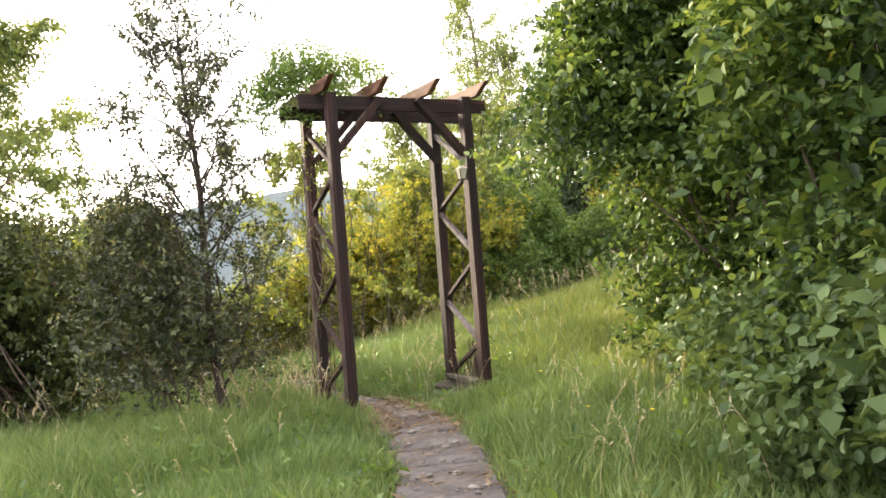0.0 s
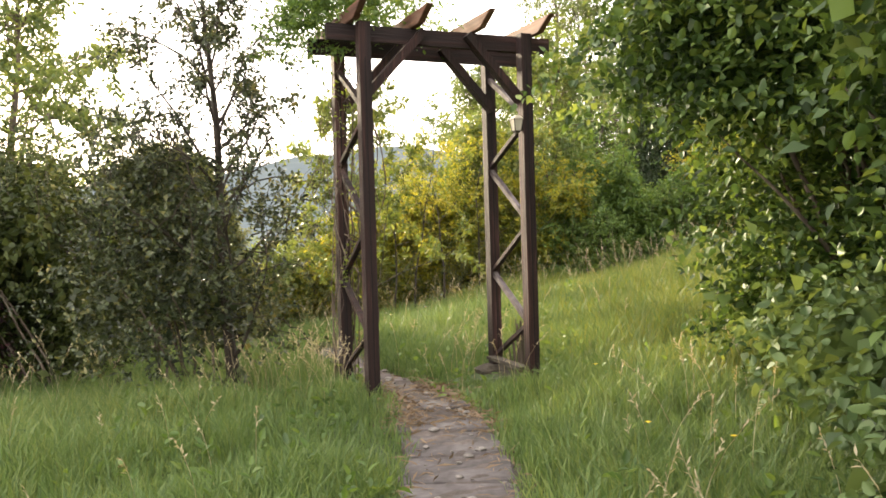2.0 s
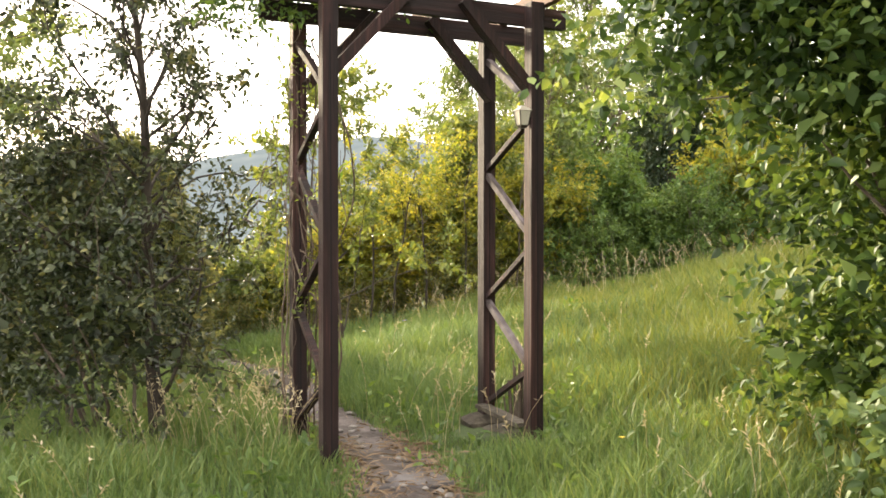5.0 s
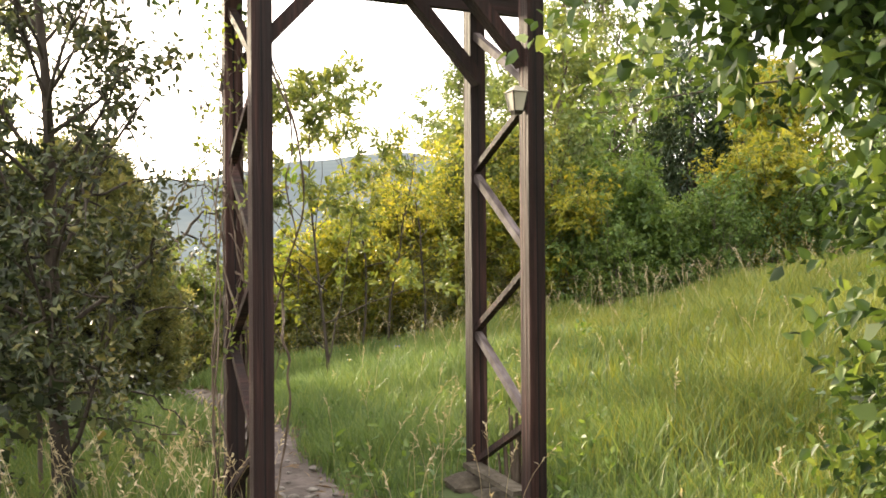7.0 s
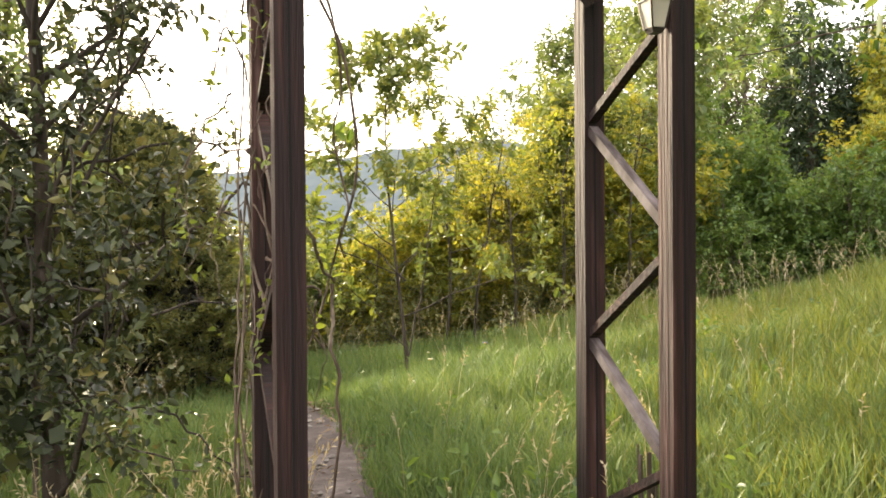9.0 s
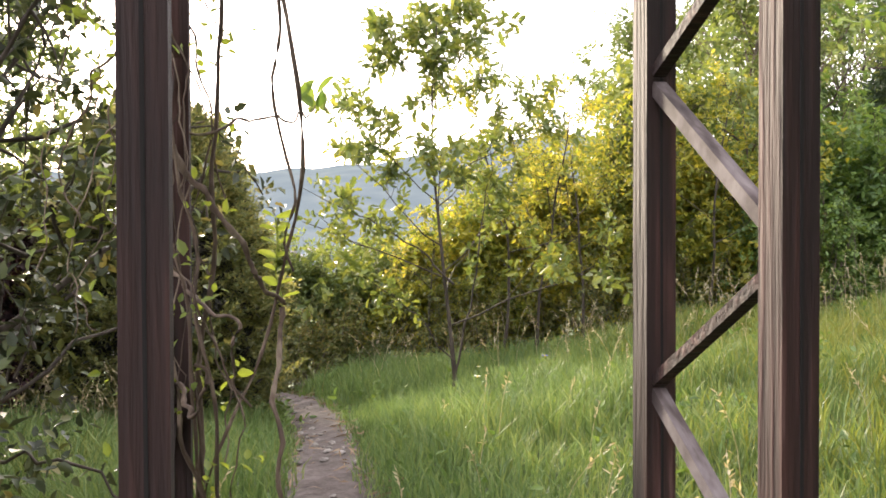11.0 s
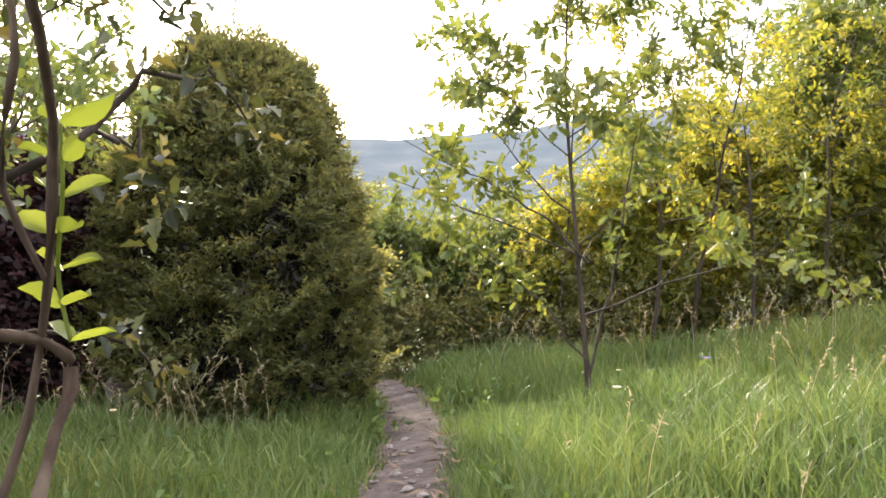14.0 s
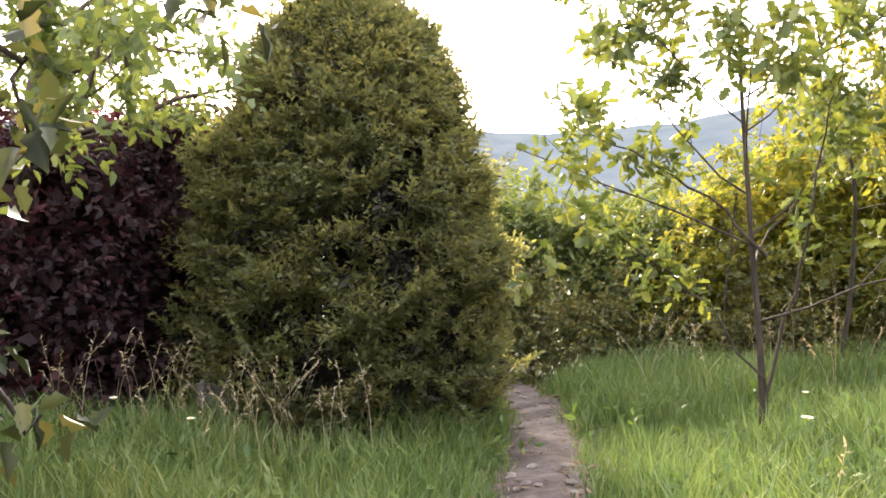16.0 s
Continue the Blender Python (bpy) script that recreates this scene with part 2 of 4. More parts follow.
def hill_material():
    """Wooded slope kilometres off, with the air's blue-grey haze added as emission."""
    m, n, l, out = nodes_of("hazed_wooded_slope")
    geo = n.new("ShaderNodeNewGeometry")
    tex = n.new("ShaderNodeTexNoise")
    tex.inputs["Scale"].default_value, tex.inputs["Detail"].default_value = 0.012, 8
    l.new(geo.outputs["Position"], tex.inputs["Vector"])
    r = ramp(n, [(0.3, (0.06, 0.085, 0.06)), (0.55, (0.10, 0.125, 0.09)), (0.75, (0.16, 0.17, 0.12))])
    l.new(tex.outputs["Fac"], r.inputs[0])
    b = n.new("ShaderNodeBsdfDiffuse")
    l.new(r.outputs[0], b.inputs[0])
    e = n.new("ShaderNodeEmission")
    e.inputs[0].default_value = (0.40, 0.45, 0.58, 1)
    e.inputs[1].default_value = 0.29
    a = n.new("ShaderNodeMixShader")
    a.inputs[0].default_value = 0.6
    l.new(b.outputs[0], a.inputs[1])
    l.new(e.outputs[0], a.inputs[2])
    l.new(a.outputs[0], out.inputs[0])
    return m


M_HILL = hill_material()

# ---- mesh helpers ----
rng = np.random.default_rng(7)


def link(name, me, parent=None, label=""):
    ob = new(name, me)
    if parent:
        ob.parent = parent
    if label:
        ob["label"] = label
    return ob


def mesh_np(name, verts, faces, mat, parent=None, label="", smooth=False):
    """One mesh object from arrays; faces all of one size."""
    verts, faces = np.asarray(verts, np.float32), np.asarray(faces, np.int32)
    me = bpy.data.meshes.new(name)
    k = faces.shape[1]
    me.vertices.add(len(verts))
    me.vertices.foreach_set("co", verts.ravel())
    me.loops.add(faces.size)
    me.loops.foreach_set("vertex_index", faces.ravel())
    me.polygons.add(len(faces))
    me.polygons.foreach_set("loop_start", np.arange(0, faces.size, k, dtype=np.int32))
    if smooth:
        me.polygons.foreach_set("use_smooth", np.ones(len(faces), bool))
    me.update(calc_edges=True)
    me.materials.append(mat)
    return link(name, me, parent, label)


def part(name, bm, material, parent=None, label="", smooth=False):
    me = bpy.data.meshes.new(name)
    bm.normal_update()
    for f in bm.faces:
        f.smooth = smooth
    bm.to_mesh(me)
    bm.free()
    me.materials.append(material)
    return link(name, me, parent, label)


def thing(name, m, label, category, group="", kind=""):
    ob = new(name)
    ob.matrix_world = m
    ob.empty_display_size = 0.1
    return tagged(ob, label, category, group, kind)


def bar_bm(a, b, w, h, up=(0, 0, 1), bevel=0.006, wobble=0.0):
    """A squared timber from a to b, w wide and h high, with worn edges."""
    a, b = Vector(a), Vector(b)
    d = (b - a)
    z = d.normalized()
    x = Vector(up).cross(z)
    if x.length < 1e-4:
        x = Vector((1, 0, 0))
    x.normalize()
    y = z.cross(x)
    bm = bmesh.new()
    steps = max(1, int(d.length / 0.35))
    rings = []
    for i in range(steps + 1):
        c = a + d * (i / steps)
        if wobble and 0 < i < steps:
            c += Vector((random.uniform(-wobble, wobble), random.uniform(-wobble, wobble), 0))
        rings.append([bm.verts.new(c + x * (sx * w / 2) + y * (sy * h / 2)) for sx, sy in ((-1, -1), (1, -1), (1, 1), (-1, 1))])
    for p, q in zip(rings, rings[1:]):
        for k in range(4):
            bm.faces.new((p[k], p[(k + 1) % 4], q[(k + 1) % 4], q[k]))
    bm.faces.new(rings[0][::-1])
    bm.faces.new(rings[-1])
    if bevel:
        edges = [e for e in bm.edges if len(e.link_faces) == 2 and e.calc_face_angle(0) > 0.6]
        bmesh.ops.bevel(bm, geom=edges, offset=bevel, segments=1, affect="EDGES")
    return bm


def tubes(paths, sides=6):
    """Rings along polylines: verts and quads. Each path is points (n,3) and radii (n)."""
    vs, fs, off = [], [], 0
    for pts, rad in paths:
        pts, rad = np.asarray(pts, float), np.asarray(rad, float)
        n = len(pts)
        tan = np.gradient(pts, axis=0)
        tan /= np.linalg.norm(tan, axis=1)[:, None] + 1e-9
        ref = np.where(np.abs(tan[:, 2:3]) < 0.9, np.array([[0, 0, 1.0]]), np.array([[1.0, 0, 0]]))
        x = np.cross(ref, tan)
        x /= np.linalg.norm(x, axis=1)[:, None] + 1e-9
        y = np.cross(tan, x)
        ang = np.linspace(0, 2 * np.pi, sides, endpoint=False)
        ring = pts[:, None] + rad[:, None, None] * (x[:, None] * np.cos(ang)[None, :, None] + y[:, None] * np.sin(ang)[None, :, None])
        vs.append(ring.reshape(-1, 3))
        i = np.arange(n - 1)[:, None] * sides
        j = np.arange(sides)[None]
        q = np.stack([i + j, i + (j + 1) % sides, i + sides + (j + 1) % sides, i + sides + j], -1).reshape(-1, 4)
        fs.append(q + off)
        off += n * sides
    return np.concatenate(vs), np.concatenate(fs)


def unit(v):
    return v / (np.linalg.norm(v, axis=-1, keepdims=True) + 1e-9)


# half outlines of toothed and lobed blades: along, across, lifted
RIMS = {"spiny": [(0.2, 0.5, 0.22), (0.36, 0.34, 0.1), (0.58, 0.5, 0.22), (0.74, 0.28, 0.08)],
        "lobed": [(0.16, 0.16, 0.05), (0.32, 0.40, 0.16), (0.42, 0.24, 0.08), (0.62, 0.50, 0.18), (0.70, 0.28, 0.08), (0.90, 0.34, 0.10)],
        "smooth": [(0.10, 0.22, 0.06), (0.25, 0.41, 0.12), (0.45, 0.5, 0.15), (0.65, 0.42, 0.12), (0.85, 0.22, 0.06)]}


def leaves(pos, axis, length, width, shape="oval", normal=None):
    """Folded leaf blades: verts and quads. oval: six points; lance: two triangles as one bent quad."""
    n = len(pos)
    axis = unit(axis)
    nor = rng.normal(size=(n, 3)) * 0.6 + np.array([0, 0, 0.9]) if normal is None else normal
    side = unit(np.cross(axis, nor))
    up = np.cross(side, axis)
    L, W = np.asarray(length).reshape(-1, 1), np.asarray(width).reshape(-1, 1)
    tip = pos + axis * L - up * L * 0.12
    if shape == "oval":
        l1 = pos + axis * L * 0.3 - side * W * 0.5 + up * W * 0.16
        l2 = pos + axis * L * 0.68 - side * W * 0.38 + up * W * 0.1
        r1 = pos + axis * L * 0.3 + side * W * 0.5 + up * W * 0.16
        r2 = pos + axis * L * 0.68 + side * W * 0.38 + up * W * 0.1
        v = np.stack([pos, r1, r2, tip, l2, l1], 1).reshape(-1, 3)
        b = np.arange(n)[:, None] * 6
        f = np.concatenate([b + np.array([[0, 1, 2, 3]]), b + np.array([[0, 3, 4, 5]])])
    elif shape in RIMS:
        rim = RIMS[shape]
        rr = [pos + axis * L * a + side * W * w + up * W * u for a, w, u in rim]
        ll = [pos + axis * L * a - side * W * w + up * W * u for a, w, u in rim]
        v = np.stack([pos, *rr, tip, *ll[::-1]], 1).reshape(-1, 3)
        k = len(rim)
        b = np.arange(n)[:, None] * (2 * k + 2)
        f = np.concatenate([b + np.arange(k + 2)[None], b + np.array([[0, *range(k + 1, 2 * k + 2)]])])
    else:
        l1 = pos + axis * L * 0.42 - side * W * 0.5 + up * W * 0.15
        r1 = pos + axis * L * 0.42 + side * W * 0.5 + up * W * 0.15
        v = np.stack([pos, r1, tip, l1], 1).reshape(-1, 3)
        b = np.arange(n)[:, None] * 4
        f = b + np.array([[0, 1, 2, 3]])
    return v, f


def sprays(cent, dirs, size, k, leaf, slim=0.5, droop=0.3, spread=1.0, shape="oval"):
    """Leafy twigs: k leaves in turn along a short twig at each place. Returns leaf verts, faces, and the twigs' ends."""
    n = len(cent)
    dirs = unit(dirs)
    size = np.broadcast_to(size, (n,)) * rng.uniform(0.6, 1.3, n)
    s1 = unit(np.cross(dirs, rng.normal(size=(n, 3))))
    s2 = np.cross(dirs, s1)
    f = (np.arange(k) + 0.6) / k
    t = f[None] * size[:, None]
    pos = cent[:, None] + dirs[:, None] * t[..., None]
    pos[..., 2] -= droop * size[:, None] * f[None] ** 2
    ang = np.arange(k)[None] * 2.4 + rng.uniform(0, 6.3, (n, 1)) + rng.normal(size=(n, k)) * 0.4
    out = s1[:, None] * np.cos(ang)[..., None] + s2[:, None] * np.sin(ang)[..., None]
    ax = out * spread + dirs[:, None] * rng.uniform(0.3, 0.9, (n, k, 1))
    ax[..., 2] -= droop * 0.8
    L = leaf * rng.uniform(0.6, 1.25, (n, k))
    v, q = leaves(pos.reshape(-1, 3), ax.reshape(-1, 3), L.ravel(), (L * slim).ravel(), shape)
    return v, q, np.stack([cent, cent + dirs * size[:, None] * 0.9 - np.array([0, 0, 1]) * droop * 0.5 * size[:, None]], 1)


def lump(p, freq, seed):
    """Cheap smooth noise on arrays, about -1 to 1."""
    r = np.random.default_rng(seed)
    s = np.zeros(len(p))
    for i in range(5):
        d = r.normal(size=3) * freq * (1 + 0.5 * i)
        s += np.sin(p @ d + r.uniform(0, 6.3)) / (1 + 0.5 * i)
    return s / 2.2


def blob_points(blobs, n, seed, shell=0.5, ragged=0.22, freq=2.0):
    """n places in the lumpy outer part of a union of ellipsoids, with the way out from each."""
    r = np.random.default_rng(seed)
    b = np.array(blobs, float)
    w = (b[:, 3] * b[:, 4] * b[:, 5]) ** 0.7
    i = r.choice(len(b), n, p=w / w.sum())
    d = unit(r.normal(size=(n, 3)))
    d[:, 2] = np.where(d[:, 2] < -0.6, -d[:, 2], d[:, 2])
    rad = 1 - (1 - shell) * r.uniform(0, 1, n) ** 1.8
    c = b[i, :3] + d * b[i, 3:] * rad[:, None] * (1 + ragged * lump(b[i, :3] + d * b[i, 3:], freq, seed))[:, None]
    return c, unit(d / b[i, 3:] * b[i, 3:].mean(1, keepdims=True))


# ---- the lie of the land ----
PATH_Y = [-8, 0, 5.4, 7.0, 8.2, 9.4, 10.3, 12.25, 14.06, 15.5, 16.5, 17.6, 19]
PATH_X = [0.7, 0.05, -0.56, -0.80, -1.16, -1.72, -2.24, -3.33, -4.32, -5.25, -6.0, -6.9, -8.0]
BASE_Y = [-300, -8, 0, 5, 9, 11, 12.3, 14, 16, 18, 22, 40, 120, 400, 900, 2600]
BASE_Z = [2, 0, 0, 0.0, 0.02, 0.01, -0.02, -0.2, -0.43, -0.58, -1.1, -2.6, -8, -16, -24, -30]


def path_x(y):
    return np.interp(y, PATH_Y, PATH_X)


def land(x, y):
    x, y = np.asarray(x, float), np.asarray(y, float)
    z = np.interp(y, BASE_Y, BASE_Z)
    dx = x - np.maximum(path_x(y), -6.9)
    right = np.interp(y, [0, 6, 9, 14, 22, 60], [0.02, 0.03, 0.06, 0.17, 0.19, 0.12])
    left = np.interp(y, [0, 9, 14, 30], [0.02, 0.03, 0.05, 0.08])
    z = z + np.where(dx > 0, np.minimum(dx, 18) * right, np.maximum(dx, -25) * left)
    near = np.clip(1 - np.hypot(x + 1, y - 9) / 60, 0, 1)
    z += near * 0.03 * (np.sin(x * 1.7 + 0.6 * y) + np.sin(y * 1.3 - x * 0.8 + 1) + 0.6 * np.sin(3.1 * x + 2.3 * y))
    return z


def graded(lo, hi, step, far):
    a = list(np.arange(lo, hi + 1e-6, step))
    s = step
    while a[-1] < far:
        s *= 1.35
        a.append(a[-1] + s)
    s = step
    while a[0] > -far:
        s *= 1.35
        a.insert(0, a[0] - s)
    return np.array(a)


def build_ground():
    gx, gy = graded(-12, 9, 0.25, 2600), graded(-5, 24, 0.25, 2600)
    X, Y = np.meshgrid(gx, gy)
    Z = land(X, Y)
    off = np.abs(X - path_x(Y)) < 0.42
    Z = np.where(off & (Y < 19) & (Y > -8), Z - 0.03, Z)
    v = np.stack([X, Y, Z], -1).reshape(-1, 3)
    nx, ny = len(gx), len(gy)
    i, j = np.meshgrid(np.arange(nx - 1), np.arange(ny - 1))
    a = (j * nx + i).ravel()
    ob = mesh_np("ground", v, np.stack([a, a + 1, a + nx + 1, a + nx], 1), M_SOIL, smooth=True)
    tagged(ob, "gently sloping meadow ground of dark soil under grass", "ground", kind="structure")


def build_path():
    ys = np.arange(-6, 18.6, 0.06)
    us = np.linspace(-1, 1, 15)
    X = path_x(ys)
    half = np.interp(ys, [-6, 8, 10, 12, 17, 18.6], [0.36, 0.36, 0.32, 0.30, 0.32, 0.2])
    xs = X[:, None] + us[None] * (half[:, None] + 0.05 * lump(np.stack([ys, ys * 0, ys * 0], 1), 3, 4)[:, None])
    Y = np.repeat(ys[:, None], len(us), 1) + us[None] * half[:, None] * 0.3
    P3 = np.stack([xs.ravel(), Y.ravel(), np.zeros(xs.size)], 1)
    Z = land(xs, Y) + 0.022 - 0.05 * np.abs(us[None]) ** 3 + (0.012 * lump(P3, 9, 3) + 0.006 * lump(P3, 24, 5)).reshape(xs.shape)
    v = np.stack([xs, Y, Z], -1).reshape(-1, 3)
    n = len(us)
    i, j = np.meshgrid(np.arange(n - 1), np.arange(len(ys) - 1))
    a = (j * n + i).ravel()
    ob = mesh_np("path", v, np.stack([a, a + 1, a + n + 1, a + n], 1), M_PATH, smooth=True)
    return tagged(ob, "narrow trodden earth path with worn slabs and grit", "path", kind="structure")


def build_hills():
    az = np.radians(np.arange(-75, 76, 1.0))       # left of +y
    el = np.interp(np.degrees(az), [-75, -20, 0, 6, 10, 14, 20, 29, 37, 50, 75], [4.5, 5.0, 5.2, 5.4, 5.8, 6.3, 5.4, 4.05, 3.95, 3.7, 3.6])
    el = el + 0.12 * np.sin(az * 40) + 0.06 * np.sin(az * 97)
    rr = np.array([170, 420, 900, 1300, 1600, 1900, 2150, 2400, 2600.0])
    f = np.array([0.0, 0.0, 0.0, 0.03, 0.22, 0.52, 0.8, 0.96, 1.0])
    low = np.array([-7.5, -15, -23, -27, -27, -27, -27, -27, -27])
    top = np.tan(np.radians(el)) * 2600 + 1.5
    z = low[None] + f[None] * (top[:, None] - low[None]) + 10 * np.sin(az[:, None] * 30 + rr[None] * 0.01) * f[None] * (1 - f[None]) * 4
    z[:, 0] = -14
    v = np.stack([-np.sin(az)[:, None] * rr[None], np.cos(az)[:, None] * rr[None], z], -1).reshape(-1, 3)
    n = len(rr)
    i, j = np.meshgrid(np.arange(n - 1), np.arange(len(az) - 1))
    a = (j * n + i).ravel()
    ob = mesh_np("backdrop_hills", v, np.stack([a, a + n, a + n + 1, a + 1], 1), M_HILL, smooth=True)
    tagged(ob, "long wooded ridge across the valley, blue-grey haze put into its colour", "hills", kind="structure")


build_ground()
path_ob = build_path()
build_hills()

# ---- the garden arch ----
ARCH = pose(-1.383, 9.404, 0.06, 0, 0, 33.6)
AW, AD, PS, AH = 1.54, 0.746, 0.104, 3.21


def build_arch():
    arch = thing("garden_arch", ARCH, "weathered brown timber garden arch with zigzag braced sides", "pergola")
    for sx in (-1, 1):
        for sy in (-1, 1):
            x, y = sx * AW / 2, sy * AD / 2
            post = part("post", bar_bm((x, y, -0.15), (x, y, AH - 0.005 * sy), PS, PS, (0, 1, 0), 0.008), M_WOOD, arch)
            # long drying crack down each face
            crack = bar_bm((x + 0.006, y - PS / 2 - 0.0005, 0.05), (x - 0.004, y - PS / 2 - 0.0005, AH - 0.3), 0.009, 0.004, (0, 1, 0), 0)
            part("crack", crack, M_CRACK, post)
    for sy in (-1, 1):
        y = sy * (AD / 2 - PS / 2 - 0.028)
        part("beam", bar_bm((-AW / 2 - 0.30, y, AH - 0.075), (AW / 2 + 0.30, y, AH - 0.075), 0.052, 0.14, (0, 0, 1), 0.006), M_WOOD_X, arch)
        for sx in (-1, 1):
            yk = y - 0.052 if sy > 0 else y - 0.05
            part("knee_brace", bar_bm((sx * (AW / 2 - 0.03), yk, AH - 0.60), (sx * (AW / 2 - 0.56), yk, AH - 0.03), 0.07, 0.10, (0, 1, 0), 0.006), M_WOOD, arch)
    for k in range(4):
        x = -AW / 2 - 0.10 + k * (AW + 0.2) / 3
        bm = bmesh.new()
        prof = [(-AD / 2 - 0.36, 0.12), (-AD / 2 - 0.14, 0.0), (AD / 2 + 0.14, 0.0), (AD / 2 + 0.36, 0.12)]
        loops = []
        for s in (-1, 1):
            loops.append([bm.verts.new((x + s * 0.03, py, AH - 0.004 + pz)) for py, pz in prof])
        bm.faces.new(loops[0])
        bm.faces.new(loops[1][::-1])
        for i in range(4):
            j = (i + 1) % 4
            bm.faces.new((loops[0][i], loops[1][i], loops[1][j], loops[0][j]))
        bmesh.ops.recalc_face_normals(bm, faces=bm.faces)
        bmesh.ops.bevel(bm, geom=bm.edges[:], offset=0.006, segments=1, affect="EDGES")
        part("rafter", bm, M_WOOD_Y, arch)
    yb, yf = AD / 2 - PS / 2, -AD / 2 + PS / 2
    zig = [(yb, 0.22, yf, 0.56), (yb, 1.02, yf, 0.60), (yb, 1.06, yf, 1.44), (yb, 2.02, yf, 1.56), (yb, 2.07, yf, 2.38), (yb, 2.92, yf, 2.52)]
    for sx in (-1, 1):
        for ya, za, y2, z2 in zig:
            part("side_brace", bar_bm((sx * AW / 2 - 0.01, ya + 0.004, za), (sx * AW / 2 - 0.01, y2 - 0.004, z2), 0.036 if z2 > za else 0.044, 0.046, (1, 0, 0), 0.005, 0.004), M_WOOD_X if z2 > za or sx < 0 else M_BRACE, arch)
    return arch


arch = build_arch()


# ---- plants ----
def bent(a, d, length, n, r, wander=0.12, lift=0.0):
    """A wandering stem from a, heading d: points."""
    pts = [np.array(a, float)]
    d = np.array(d, float)
    d /= np.linalg.norm(d)
    for _ in range(n):
        d = d + r.normal(size=3) * wander + np.array([0, 0, lift])
        d /= np.linalg.norm(d)
        pts.append(pts[-1] + d * length / n)
    return np.array(pts)


def tree(name, base, height, radius, label, leaf_mat, category="tree", seed=1, limbs=14, first=0.3, limb_len=0.42, rise=0.55, forks=5,
         per_fork=5, spray=0.3, k=7, leaf=0.08, slim=0.5, droop=0.3, shape="oval", lean=(0, 0), trunks=1, wander=0.06, taper=0.75, sides=7, group="", spread=1.0, bark=None, extra=(), clear=0.0, fall=0.8, extra_sprays=8, cut=None):
    """A tree: tapered trunk, limbs that fork into twigs, and leafy twigs on them."""
    r = np.random.default_rng(seed)
    bx, by = base
    bz = float(land(bx, by)) - 0.04
    ob = thing(name, pose(bx, by, bz), label, category, group)
    wood_t, wood_l, cent, dirs = [], [], [], []
    for ti in range(trunks):
        a0 = np.array([r.uniform(-1, 1) * radius * 1.5 * (trunks > 1), r.uniform(-1, 1) * radius * 1.5 * (trunks > 1), 0])
        tl = (lean[0] + r.normal() * 0.12 * (trunks > 1), lean[1] + r.normal() * 0.12 * (trunks > 1), 1)
        pts = bent(a0, tl, height, 12, r, wander, 0.03)
        rad = radius * (1 - taper * np.linspace(0, 1, 13) ** 0.9) * (1.35 - 0.35 * np.minimum(1, np.linspace(0, 6, 13)))
        wood_t.append((pts, np.maximum(rad, 0.004)))
        for li in range(limbs):
            f = first + (1 - first) * (li + r.uniform(0, 1)) / limbs
            i = min(int(f * 12), 11)
            p = pts[i] + (pts[i + 1] - pts[i]) * (f * 12 - i)
            az = li * 2.4 + r.uniform(-0.5, 0.5)
            ln = height * limb_len * (1.15 - fall * (f - first) / (1 - first)) * r.uniform(0.7, 1.2)
            d = np.array([math.cos(az), math.sin(az), rise + 0.7 * (f - first)])
            lp = bent(p, d, ln, 6, r, 0.13, 0.02)
            lr = max(0.005, radius * 0.42 * (1 - 0.6 * f))
            wood_l.append((lp, np.linspace(lr, 0.003, 7)))
            for fi in range(forks):
                g = r.uniform(0.3, 1.0)
                i2 = min(int(g * 6), 5)
                q = lp[i2] + (lp[i2 + 1] - lp[i2]) * (g * 6 - i2)
                dd = unit(lp[i2 + 1] - lp[i2]) + r.normal(size=3) * 0.7
                tp = bent(q, dd, ln * 0.42 * r.uniform(0.5, 1.1), 4, r, 0.15)
                wood_l.append((tp, np.linspace(max(0.004, lr * 0.4), 0.002, 5)))
                for si in range(per_fork):
                    h = r.uniform(0.25, 1.0)
                    i3 = min(int(h * 4), 3)
                    cent.append(tp[i3] + (tp[i3 + 1] - tp[i3]) * (h * 4 - i3))
                    dirs.append(unit(tp[i3 + 1] - tp[i3]) + r.normal(size=3) * 0.6)
    bark = bark or M_BARK
    for pts_x, rad_x in extra:
        q = np.array(pts_x, float) - np.array([bx, by, bz])
        s = np.linspace(0, len(q) - 1, 14)
        q = np.stack([np.interp(s, np.arange(len(q)), q[:, m]) for m in range(3)], 1)
        q[1:-1] = 0.25 * q[:-2] + 0.5 * q[1:-1] + 0.25 * q[2:]
        q[1:] += r.normal(size=(13, 3)) * 0.018
        v, f = tubes([(q, np.linspace(rad_x, 0.003, 14))], 6)
        mesh_np("limb", v, f, bark, ob, smooth=True)
        m = extra_sprays
        at = r.integers(6, 14, m)
        v, f, _ = sprays(q[at] + r.normal(size=(m, 3)) * (0.02 if m < 10 else 0.09), r.normal(size=(m, 3)) + np.array([0.2, 0.3, 0.2]), 0.13, 5, leaf, 0.55, 0.1, 1.0, "lobed" if shape == "lobed" else "spiny")
        tagged(mesh_np("limb_leafage", v, f, leaf_mat, ob), kind="stuff")
    for w in wood_t:
        v, f = tubes([w], sides)
        mesh_np("trunk", v, f, bark, ob, smooth=True)
    cent, dirs = np.array(cent), np.array(dirs)
    if clear:   # cut back along the path
        free = np.abs(cent[:, 0] + bx - path_x(cent[:, 1] + by)) > clear
        cent, dirs = cent[free], dirs[free]
        wood_l = [w for w in wood_l if np.abs(w[0][-1, 0] + bx - path_x(w[0][-1, 1] + by)) > clear]
